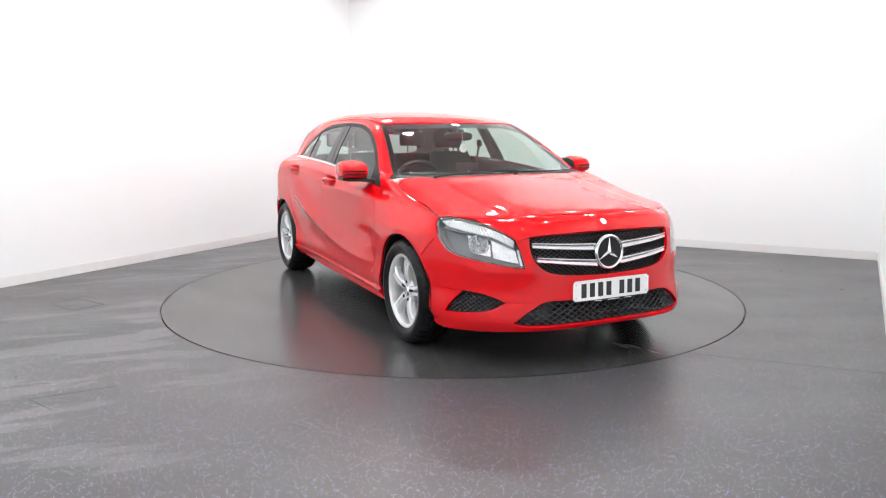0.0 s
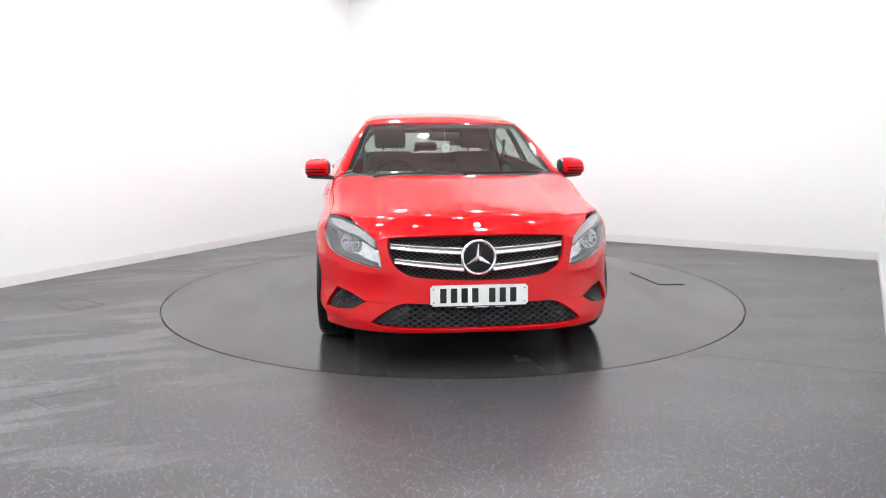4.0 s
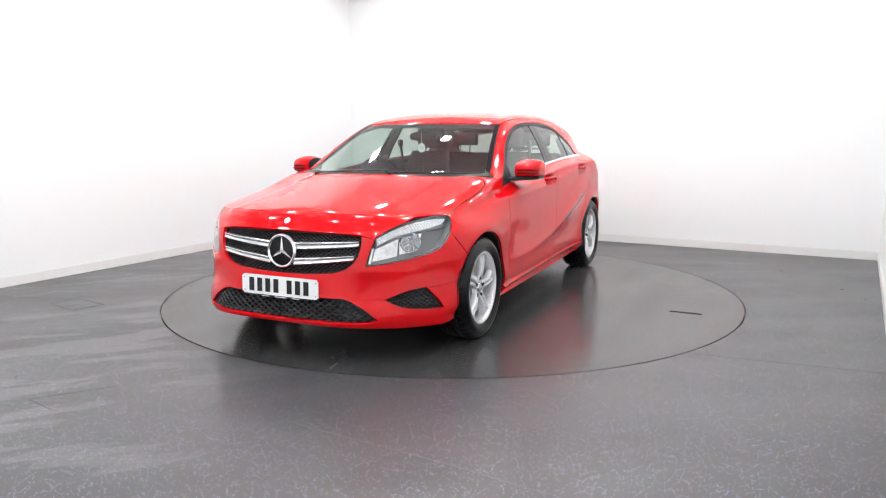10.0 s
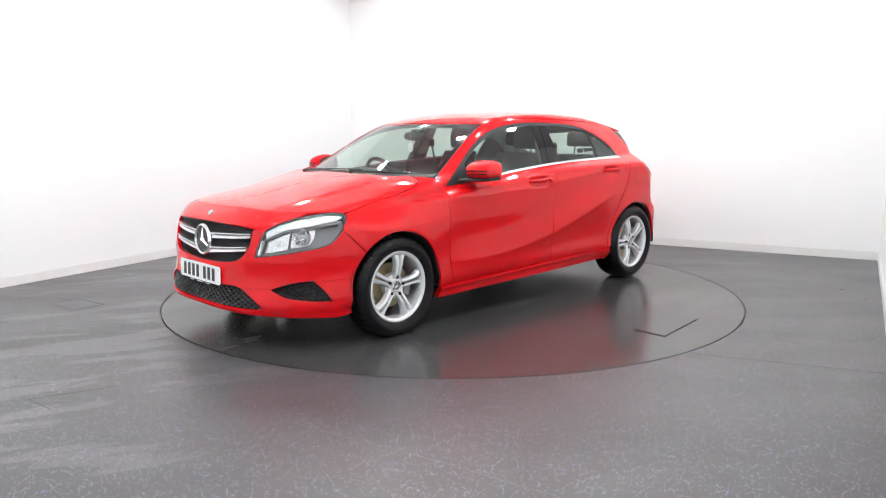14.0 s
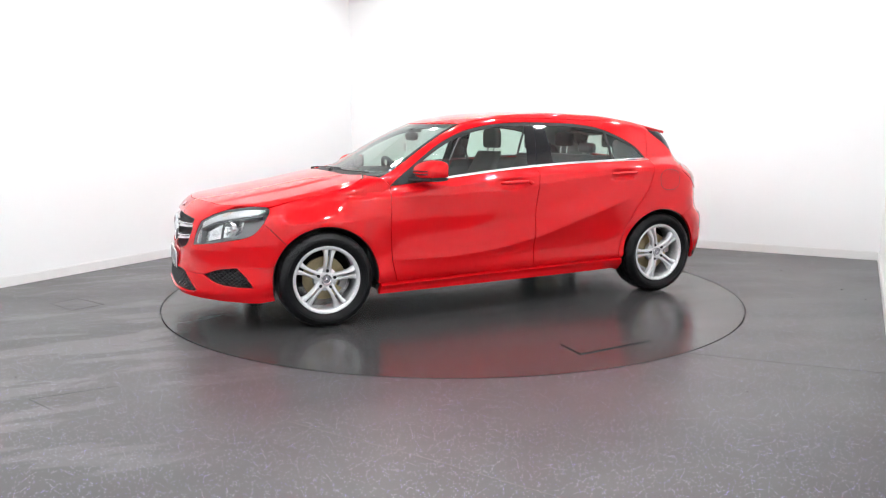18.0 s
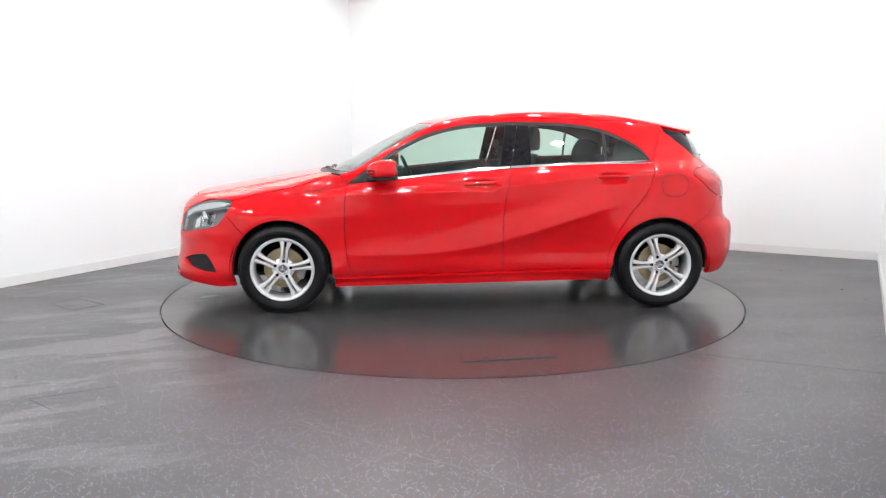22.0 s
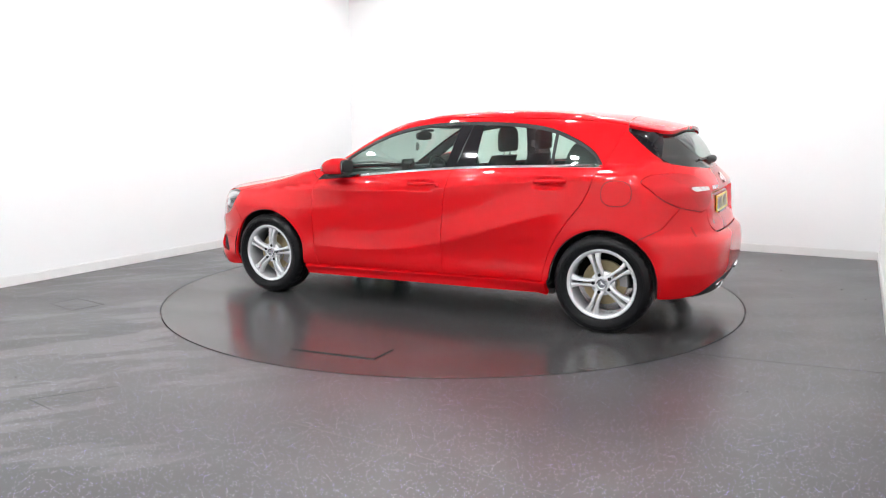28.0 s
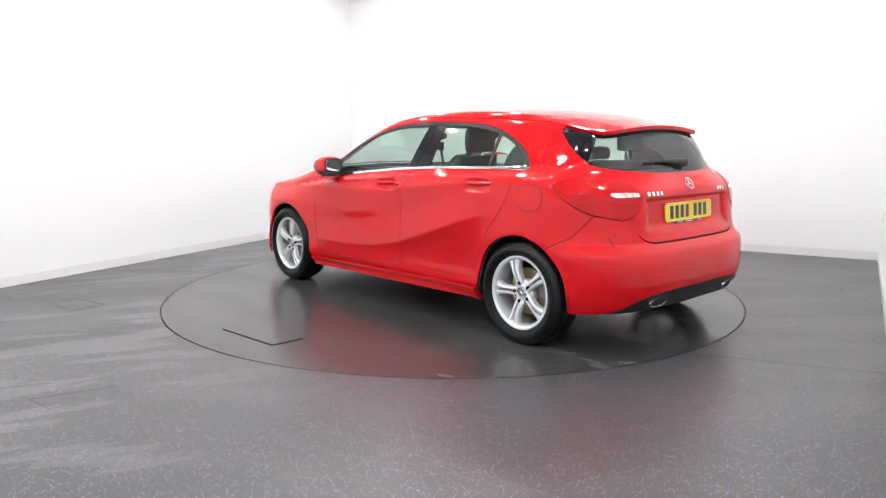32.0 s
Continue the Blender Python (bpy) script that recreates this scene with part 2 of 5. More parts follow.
def natural(pts):
    """Natural cubic spline through a few points, straight beyond its ends."""
    pts = sorted(pts)
    x, y = np.array([p[0] for p in pts]), np.array([p[1] for p in pts])
    n = len(x)
    h = np.diff(x)
    a = np.eye(n)
    r = np.zeros(n)
    for i in range(1, n - 1):
        a[i, i - 1], a[i, i], a[i, i + 1] = h[i - 1], 2 * (h[i - 1] + h[i]), h[i]
        r[i] = 6 * ((y[i + 1] - y[i]) / h[i] - (y[i] - y[i - 1]) / h[i - 1])
    mm = np.linalg.solve(a, r)
    d0 = (y[1] - y[0]) / h[0] - h[0] * mm[1] / 6
    d1 = (y[-1] - y[-2]) / h[-1] + h[-1] * mm[-2] / 6

    def f(t):
        t = np.asarray(t, float)
        c = np.clip(t, x[0], x[-1])
        i = np.clip(np.searchsorted(x, c) - 1, 0, n - 2)
        u, v = x[i + 1] - c, c - x[i]
        s = (mm[i] * u ** 3 + mm[i + 1] * v ** 3) / (6 * h[i]) + (y[i] / h[i] - mm[i] * h[i] / 6) * u + (y[i + 1] / h[i] - mm[i + 1] * h[i] / 6) * v
        return s + np.minimum(t - x[0], 0) * d0 + np.maximum(t - x[-1], 0) * d1
    return f


def steady(pts):
    """A smooth curve through points that never overshoots them."""
    pts = sorted(pts)
    x, y = np.array([p[0] for p in pts]), np.array([p[1] for p in pts])
    h, d = np.diff(x), np.diff(y) / np.diff(x)
    m = np.zeros(len(x))
    for i in range(1, len(x) - 1):
        if d[i - 1] * d[i] > 0:
            w1, w2 = 2 * h[i] + h[i - 1], h[i] + 2 * h[i - 1]
            m[i] = (w1 + w2) / (w1 / d[i - 1] + w2 / d[i])
    m[0], m[-1] = d[0], d[-1]

    def f(t):
        t = np.asarray(t, float)
        c = np.clip(t, x[0], x[-1])
        i = np.clip(np.searchsorted(x, c) - 1, 0, len(x) - 2)
        u = (c - x[i]) / h[i]
        s = (2 * u ** 3 - 3 * u ** 2 + 1) * y[i] + (u ** 3 - 2 * u ** 2 + u) * h[i] * m[i] + (3 * u ** 2 - 2 * u ** 3) * y[i + 1] + (u ** 3 - u ** 2) * h[i] * m[i + 1]
        return s + np.minimum(t - x[0], 0) * m[0] + np.maximum(t - x[-1], 0) * m[-1]
    return f


def through_points(pts, n=6):
    """A smooth open curve through points of the plane, n steps a span."""
    p = [np.array(q, float) for q in pts]
    if len(p) < 3:
        return [tuple(p[0] + (p[1] - p[0]) * k / n) for k in range(n + 1)]
    out = []
    for i in range(len(p) - 1):
        p0 = p[i - 1] if i else 2 * p[0] - p[1]
        p3 = p[i + 2] if i + 2 < len(p) else 2 * p[-1] - p[-2]
        p1, p2 = p[i], p[i + 1]
        t0 = 0.0
        t1 = t0 + max(np.linalg.norm(p1 - p0), 1e-6) ** 0.5
        t2 = t1 + max(np.linalg.norm(p2 - p1), 1e-6) ** 0.5
        t3 = t2 + max(np.linalg.norm(p3 - p2), 1e-6) ** 0.5
        for k in range(n):
            t = t1 + (t2 - t1) * k / n
            a1 = (t1 - t) / (t1 - t0) * p0 + (t - t0) / (t1 - t0) * p1
            a2 = (t2 - t) / (t2 - t1) * p1 + (t - t1) / (t2 - t1) * p2
            a3 = (t3 - t) / (t3 - t2) * p2 + (t - t2) / (t3 - t2) * p3
            b1 = (t2 - t) / (t2 - t0) * a1 + (t - t0) / (t2 - t0) * a2
            b2 = (t3 - t) / (t3 - t1) * a2 + (t - t1) / (t3 - t1) * a3
            out.append(tuple((t2 - t) / (t2 - t1) * b1 + (t - t1) / (t2 - t1) * b2))
    return out + [tuple(p[-1])]


def arc(cx, cz, r, a0, a1, n=24):
    return [(cx + r * math.cos(radians(a0 + (a1 - a0) * k / n)), cz + r * math.sin(radians(a0 + (a1 - a0) * k / n))) for k in range(n + 1)]


def ramp(v, a, b):
    t = np.clip((np.asarray(v, float) - a) / (b - a), 0, 1)
    return t * t * (3 - 2 * t)


# ---- the car's outer form: x forward, y to its left, z up, origin on the floor midway between the axles ----
FRONT_AXLE, REAR_AXLE, HUB_Z = 1.3495, -1.3495, 0.315
HOOD = natural([(2.3, 0.56), (2.2, 0.73), (2.135, 0.795), (2.05, 0.827), (1.9, 0.855), (1.64, 0.898), (1.3, 0.958), (1.0, 1.006)])
ROOF = natural([(1.5, 0.775), (1.05, 0.995), (0.70, 1.182), (0.36, 1.343), (0.10, 1.401), (-0.15, 1.424), (-0.45, 1.436), (-0.8, 1.430), (-1.15, 1.404), (-1.5, 1.352), (-1.74, 1.300)])
BODY_W = natural([(0.15, 0.74), (0.20, 0.80), (0.255, 0.857), (0.40, 0.871), (0.60, 0.884), (0.75, 0.887), (0.86, 0.882), (0.95, 0.868), (1.05, 0.85)])
CABIN_W = natural([(0.85, 0.836), (0.95, 0.808), (1.05, 0.768), (1.15, 0.718), (1.25, 0.660), (1.33, 0.608), (1.42, 0.54)])
CABIN_TAPER = natural([(1.2, 0.0), (0.3, 0.0), (-0.4, 0.0), (-0.9, -0.012), (-1.3, -0.038), (-1.7, -0.085)])
BODY_TAPER = natural([(1.9, -0.03), (1.35, 0.0), (0.5, -0.006), (-0.5, -0.006), (-1.2, 0.004), (-1.5, 0.0), (-1.75, -0.014), (-2.0, -0.05)])
BELT = natural([(1.2, 0.885), (0.87, 0.915), (0.54, 0.943), (0.1, 0.986), (-0.27, 1.014), (-0.8, 1.036), (-1.3, 1.046), (-1.8, 1.05)])
NOSE = steady([(0.15, 2.18), (0.21, 2.235), (0.26, 2.255), (0.32, 2.245), (0.40, 2.222), (0.5, 2.212), (0.6, 2.202), (0.7, 2.182), (0.76, 2.15), (0.85, 2.08), (0.95, 1.98)])
TAIL = steady([(0.15, -1.86), (0.22, -1.96), (0.32, -2.015), (0.42, -2.04), (0.52, -2.042), (0.59, -2.03), (0.645, -1.98), (0.72, -1.963), (0.82, -1.955), (0.92, -1.94), (0.98, -1.905), (1.04, -1.855), (1.15, -1.80), (1.28, -1.70), (1.45, -1.56)])
LOW_LINE = natural([(1.1, 0.43), (0.81, 0.418), (0.4, 0.418), (0.08, 0.448), (-0.2, 0.50), (-0.5, 0.588), (-0.86, 0.705), (-1.2, 0.80)])
HIGH_LINE = natural([(1.7, 0.80), (0.9, 0.84), (0.1, 0.862), (-0.3, 0.897), (-0.7, 0.935), (-1.1, 0.962), (-1.5, 0.965), (-1.9, 0.955)])


HANDLES = ((-0.045, 0.908), (-0.995, 0.951))


def soft_max(a, b, k):
    h = np.maximum(k - np.abs(a - b), 0) / k
    return np.maximum(a, b) + h * h * k * 0.25


def side_width(x, z):
    w = BODY_W(z) + BODY_TAPER(x)
    # the front wings roll in towards the bonnet
    w = w - 1.4 * np.maximum(z - 0.68, 0) ** 1.5 * ramp(x, 0.6, 1.5)
    # the rising crease along the doors: hollow above it, tucked in below
    d = z - LOW_LINE(x)
    fade = ramp(x, -1.15, -0.75) * (1 - ramp(x, 0.75, 1.0))
    q = np.sqrt(d * d + 0.012 ** 2) - 0.012
    w = w + fade * (np.where(d > 0, 0.020 * np.exp(-q / 0.10), 0.020 * np.exp(-q / 0.05)) - 0.010 * np.exp(-((d - 0.18) / 0.09) ** 2) + 0.06 * np.minimum(d, 0))
    # the shoulder crease
    d = z - HIGH_LINE(x)
    fade = ramp(x, -1.9, -1.6) * (1 - ramp(x, 1.2, 1.6))
    q = np.sqrt(d * d + 0.006 ** 2) - 0.006
    w = w + fade * np.where(d > 0, 0.010 * np.exp(-q / 0.024), 0.010 * np.exp(-q / 0.05))
    # swollen arches
    for ax in (FRONT_AXLE, REAR_AXLE):
        rr = np.hypot(x - ax, z - HUB_Z)
        w = w + 0.010 * np.exp(-((rr - 0.36) / 0.07) ** 2)
    # hollows behind the door handles
    for hx, hz in HANDLES:
        w = w - 0.026 * np.exp(-((x - hx - 0.01) / 0.098) ** 4 - ((z - hz + 0.006) / 0.034) ** 4)
    s = np.maximum(z - BELT(x) + 0.055, 0)
    w = w - 6.6 * s ** 1.5
    return soft_max(w, CABIN_W(np.maximum(z, 0.88)) + CABIN_TAPER(x), 0.012)


def f_top_side(x, y, z):
    y = np.abs(y)
    hood = HOOD(np.maximum(x + 0.22 * y * y, 0.9)) - (0.02 + 0.05 * ramp(x, 0.95, 1.5)) * y * y + 0.007 * ramp(y, 0.535, 0.475) * ramp(x, 0.95, 1.3)
    roof = ROOF(x + 0.17 * y * y * ramp(x, -0.3, 0.4)) - (0.105 + 0.08 * ramp(x, -1.0, -1.6)) * y * y
    top = (z - np.maximum(hood, roof)) * 0.94
    side = (y - side_width(x, z)) * 0.95
    return soft_max(top, side, 0.05 + 0.05 * ramp(x, 0.95, 1.4))


def f_body(x, y, z):
    f = f_top_side(x, y, z)
    y = np.abs(y)
    d = z - (0.520 + 0.03 * ramp(y, 0.55, 0.85))
    ridge = 0.011 * np.where(d > 0, np.exp(-d / 0.07), np.exp(d / 0.035)) * ramp(y, 0.40, 0.52)
    front = (x - NOSE(z) - ridge + 0.45 * (y / 0.834) ** 3.6) * 0.85
    ys = 0.80 - 0.14 * ramp(z, 0.88, 1.12)
    recess = 0.032 * ramp(y, 0.47, 0.41) * ramp(z, 0.897, 0.878) * ramp(z, 0.67, 0.75)
    rear = (TAIL(z) + 0.22 * (y / ys) ** (4.4 - 1.4 * ramp(z, 0.9, 1.05)) + recess - x) * 0.85
    return soft_max(soft_max(f, front, 0.05), rear, 0.05)


F_AXIS, R_AXIS = 1.2, -1.1


def cast(kind, uv, surf=f_body):
    """Meets the car's form from inside, from the side, the top or round the front or the rear."""
    uv = np.asarray(uv, float).reshape(-1, 2)
    u, v = uv[:, 0], uv[:, 1]
    zero, one = np.zeros(len(u)), np.ones(len(u))
    if kind == "side":
        o, d, top = np.stack([u, zero, v], 1), np.stack([zero, one, zero], 1), 1.2
    elif kind == "top":
        o, d, top = np.stack([u, v, zero + 0.5], 1), np.stack([zero, zero, one], 1), 1.2
    elif kind == "front":
        o, d, top = np.stack([zero + F_AXIS, zero, v], 1), np.stack([np.cos(u), np.sin(u), zero], 1), 1.5
    elif kind == "rear":
        o, d, top = np.stack([zero + R_AXIS, zero, v], 1), np.stack([-np.cos(u), np.sin(u), zero], 1), 1.5
    elif kind == "ahead":
        o, d, top = np.stack([zero + F_AXIS, u, v], 1), np.stack([one, zero, zero], 1), 1.5
    else:
        o, d, top = np.stack([zero + R_AXIS, u, v], 1), np.stack([-one, zero, zero], 1), 1.5
    lo, hi = zero.copy(), zero + top
    for _ in range(26):
        mid = (lo + hi) / 2
        q = o + d * mid[:, None]
        inside = surf(q[:, 0], q[:, 1], q[:, 2]) < 0
        lo, hi = np.where(inside, mid, lo), np.where(inside, hi, mid)
    return o + d * lo[:, None]


def slope(p, surf=f_body, h=0.0025):
    g = np.stack([surf(p[:, 0] + h * a, p[:, 1] + h * b, p[:, 2] + h * c) - surf(p[:, 0] - h * a, p[:, 1] - h * b, p[:, 2] - h * c) for a, b, c in ((1, 0, 0), (0, 1, 0), (0, 0, 1))], 1)
    return g / np.maximum(np.linalg.norm(g, axis=1, keepdims=True), 1e-9)


def flat(kind, p):
    """The plan of points of the form in one of the ways of looking."""
    p = np.asarray(p, float).reshape(-1, 3)
    if kind == "side":
        q = p[:, [0, 2]]
    elif kind == "top":
        q = p[:, [0, 1]]
    elif kind == "front":
        q = np.stack([np.arctan2(p[:, 1], p[:, 0] - F_AXIS), p[:, 2]], 1)
    else:
        q = np.stack([np.arctan2(p[:, 1], R_AXIS - p[:, 0]), p[:, 2]], 1)
    return [tuple(r) for r in q]


def on(kind, src, pts, surf=f_body):
    """Points given in one view (src), as points of another (kind)."""
    return flat(kind, cast(src, pts, surf))


def shrink(poly, g):
    p = np.array(poly, float)
    keep = [i for i in range(len(p)) if np.linalg.norm(p[i] - p[i - 1]) > 1e-5]
    p = p[keep]
    area = 0.5 * np.sum(p[:, 0] * np.roll(p[:, 1], -1) - np.roll(p[:, 0], -1) * p[:, 1])
    if area < 0:
        p = p[::-1]
    a, b = p - np.roll(p, 1, 0), np.roll(p, -1, 0) - p
    na, nb = np.stack([-a[:, 1], a[:, 0]], 1), np.stack([-b[:, 1], b[:, 0]], 1)
    na /= np.linalg.norm(na, axis=1, keepdims=True)
    nb /= np.linalg.norm(nb, axis=1, keepdims=True)
    n = na + nb
    n /= np.maximum(np.sum(n * na, 1, keepdims=True) * np.linalg.norm(n, axis=1, keepdims=True) * 0 + np.maximum(np.sum(n * n, 1, keepdims=True) / 2, 0.5), 1e-6)
    q = p + n * g
    # points on the middle line stay on it
    mid = np.abs(p[:, 0]) < 1e-6
    q[mid, 0] = 0.0
    return q


def fill(poly, step):
    """Cuts a flat outline into a grid, keeping its edges."""
    bm = bmesh.new()
    bm.faces.new([bm.verts.new((x, y, 0)) for x, y in poly])
    p = np.array(poly)
    for ax in (0, 1):
        lo, hi = p[:, ax].min(), p[:, ax].max()
        k = math.floor(lo / step[ax]) + 1
        while k * step[ax] < hi - 1e-6:
            co, no = [0, 0, 0], [0, 0, 0]
            co[ax], no[ax] = k * step[ax], 1
            bmesh.ops.bisect_plane(bm, geom=bm.verts[:] + bm.edges[:] + bm.faces[:], dist=1e-5, plane_co=co, plane_no=no)
            k += 1
    big = [f for f in bm.faces if len(f.verts) > 4]
    if big:
        bmesh.ops.triangulate(bm, faces=big)
    bm.verts.index_update()
    v = np.array([w.co[:2] for w in bm.verts])
    f = [[w.index for w in q.verts] for q in bm.faces]
    bm.free()
    return v, f


def skin(name, kind, polys, mat, step=0.03, gap=0.0027, depth=0.014, off=0.0, both=False, mirror=False, surf=f_body, flange=0.006, rim_mat=None):
    """A panel of the car's form: a mesh over flat outlines, with returned edges. both: with its mirror image in one mesh; mirror: the right-hand one."""
    step = step if isinstance(step, tuple) else (step, step)
    verts, norms, faces, midx, fn = [], [], [], [], []
    for poly in polys:
        v2, f2 = fill(shrink(poly, gap), step)
        p = cast(kind, v2, surf)
        n = slope(p, surf)
        turn = sum(np.dot(np.cross(p[g[1]] - p[g[0]], p[g[2]] - p[g[0]]), n[g[0]]) for g in f2)
        if turn < 0:
            f2 = [g[::-1] for g in f2]
        q = p + n * off
        base = len(verts)
        verts += list(q)
        count = {}
        for g in f2:
            faces.append([base + i for i in g])
            fn.append([n[i] for i in g])
            midx.append(0)
            for i in range(len(g)):
                a, b = g[i], g[(i + 1) % len(g)]
                count[(a, b)] = count.get((a, b), 0) + 1
        if depth:
            for (a, b) in list(count):
                if (b, a) in count or (abs(q[a][1]) < 1e-4 and abs(q[b][1]) < 1e-4 and kind in ("front", "rear")):
                    continue
                e = q[b] - q[a]
                s = np.cross(e, n[a] + n[b])
                ls = np.linalg.norm(s)
                if ls < 1e-9:
                    continue
                s /= ls
                sn = s if depth > 0 else -s
                k = len(verts)
                verts += [q[a], q[b], q[b] - n[b] * 0.003 + s * 0.0006, q[a] - n[a] * 0.003 + s * 0.0006, q[b] - n[b] * depth, q[a] - n[a] * depth, q[b] - n[b] * depth + s * flange, q[a] - n[a] * depth + s * flange]
                ta, tb = (n[a] + s * 0.5, n[b] + s * 0.5) if depth > 0 else (sn, sn)
                faces.append([k + 1, k, k + 3, k + 2])
                fn.append([tb / np.linalg.norm(tb), ta / np.linalg.norm(ta), sn, sn])
                faces.append([k + 2, k + 3, k + 5, k + 4])
                fn.append([sn, sn, sn, sn])
                midx += [0, 0]
                if flange:
                    faces.append([k + 4, k + 5, k + 7, k + 6])
                    fn.append([n[b], n[a], n[a], n[b]])
                    midx.append(1)
    verts = [np.array(v) for v in verts]
    if both or mirror:
        k0 = len(verts)
        mv = [v * np.array([1, -1, 1]) for v in verts]
        mf = [[i + (k0 if both else 0) for i in f[::-1]] for f in faces]
        mn = [[w * np.array([1, -1, 1]) for w in f[::-1]] for f in fn]
        if both:
            verts, faces, fn, midx = verts + mv, faces + mf, fn + mn, midx + midx
        else:
            verts, faces, fn = mv, mf, mn
    me = mesh_of(name, verts, faces, [mat, rim_mat or (SEAM_RED if mat is RED else DARK)], midx)
    me.normals_split_custom_set([tuple(w) for f in fn for w in f])
    return me


def pair(name, kind, polys, mat, parent, label="", **kw):
    """The same panel on the car's left and right; parent may be one for each side."""
    pl, pr = parent if isinstance(parent, tuple) else (parent, parent)
    l = hang(name, skin(name, kind, polys, mat, **kw), pl, label)
    r = hang(name, mirrored(l.data), pr, label)
    return l, r


def mirrored(me):
    """The mirror image of a mesh across the car's middle, with its shading."""
    nv, nl, nf = len(me.vertices), len(me.loops), len(me.polygons)
    co, li, lt, mi, no = np.zeros(nv * 3), np.zeros(nl, np.int32), np.zeros(nf, np.int32), np.zeros(nf, np.int32), np.zeros(nl * 3, np.float32)
    me.vertices.foreach_get("co", co)
    me.loops.foreach_get("vertex_index", li)
    me.polygons.foreach_get("loop_total", lt)
    me.polygons.foreach_get("material_index", mi)
    me.corner_normals.foreach_get("vector", no)
    co, no = co.reshape(-1, 3) * (1, -1, 1), no.reshape(-1, 3) * (1, -1, 1)
    faces, normals, k = [], [], 0
    for c in lt:
        faces.append(li[k:k + c][::-1].tolist())
        normals += [tuple(v) for v in no[k:k + c][::-1]]
        k += c
    out = mesh_of(me.name, co, faces, list(me.materials), mi)
    out.normals_split_custom_set(normals)
    return out


# ---- the studio ----
def wall(name, a0, a1, b0, b1, z0, z1, mat, label="", kind="structure"):
    bm = bmesh.new()
    box(bm, a0, a1, b0, b1, z0, z1)
    bmesh.ops.rotate(bm, verts=bm.verts, cent=(0, 0, 0), matrix=Matrix.Rotation(radians(TILT), 3, "Z"))
    ob = part(name, bm, mat, None, label, smooth=0)
    return tagged(ob, label, "", "", kind)


T = 0.15
wall("wall_west", A_LEFT - T, A_LEFT, B_NEAR - T, B_FAR + T, 0, CEIL, WALL, "plain white painted studio wall")
wall("wall_east", A_RIGHT, A_RIGHT + T, B_NEAR - T, B_FAR + T, 0, CEIL, WALL, "plain white painted studio wall")
wall("wall_north", A_LEFT, A_RIGHT, B_FAR, B_FAR + T, 0, CEIL, WALL, "plain white painted studio wall behind the car")
wall("wall_south", A_LEFT, A_RIGHT, B_NEAR - T, B_NEAR, 0, CEIL, WALL, "plain white painted studio wall")
wall("ceiling", A_LEFT - T, A_RIGHT + T, B_NEAR - T, B_FAR + T, CEIL, CEIL + 0.12, CEILING, "white studio ceiling")


def skirting(name, a0, a1, b0, b1):
    bm = bmesh.new()
    box(bm, a0, a1, b0, b1, 0.0, 0.085)
    top = [v for v in bm.verts if v.co.z > 0.05]
    es = [e for e in bm.edges if e.verts[0] in top and e.verts[1] in top]
    bmesh.ops.bevel(bm, geom=es, offset=0.006, segments=2, affect="EDGES")
    bmesh.ops.rotate(bm, verts=bm.verts, cent=(0, 0, 0), matrix=Matrix.Rotation(radians(TILT), 3, "Z"))
    ob = part(name, bm, SKIRT, None, "", 30)
    return tagged(ob, "white painted skirting board along the wall", "", "", "structure")


SK = 0.016
skirting("baseboard_west", A_LEFT, A_LEFT + SK, B_NEAR, B_FAR)
skirting("baseboard_east", A_RIGHT - SK, A_RIGHT, B_NEAR, B_FAR)
skirting("baseboard_north", A_LEFT + SK, A_RIGHT - SK, B_FAR - SK, B_FAR)

DISC_R = 2.2293
TABLE_Z = 0.0


def build_floor():
    """One sheet with a round hole for the turntable."""
    bm = bmesh.new()
    n = 128
    ring = [bm.verts.new((math.cos(2 * math.pi * k / n) * (DISC_R + 0.0105), math.sin(2 * math.pi * k / n) * (DISC_R + 0.0105), 0)) for k in range(n)]
    far = []
    for k in range(n):
        a = 2 * math.pi * k / n - radians(TILT)
        c, s = math.cos(a), math.sin(a)
        r = min(((A_RIGHT + T) / c if c > 1e-9 else 1e9), ((A_LEFT - T) / c if c < -1e-9 else 1e9), ((B_FAR + T) / s if s > 1e-9 else 1e9), ((B_NEAR - T) / s if s < -1e-9 else 1e9))
        far.append(bm.verts.new((*room(r * c, r * s).xy, 0)))
    low = [bm.verts.new((v.co.x, v.co.y, -0.03)) for v in ring]
    for k in range(n):
        j = (k + 1) % n
        bm.faces.new((ring[k], far[k], far[j], ring[j]))
        bm.faces.new((low[k], ring[k], ring[j], low[j]))
    bm.faces.new(low)
    ob = part("floor", bm, FLOOR, None, "", 0)
    tagged(ob, "dark grey glitter-flecked vinyl floor, damp and scuffed", "floor", "", "structure")


build_floor()


def build_turntable():
    """The round platform with its access hatch; it turns with the car."""
    t = new("turntable")
    tagged(t, "round dark vinyl-covered vehicle turntable set flush in the floor", "turntable")
    bm = bmesh.new()
    lathe(bm, [(0.0001, -0.001), (0.6, 0.0), (1.4, 0.0), (DISC_R, 0.0)], 128, "z")
    part("platform", bm, TABLE, t, "", 30)
    bm = bmesh.new()
    lathe(bm, [(DISC_R, -0.0006), (DISC_R, -0.025)], 128, "z")
    part("rim", bm, DARK, t, "dark edge of the platform", 30)
    return t


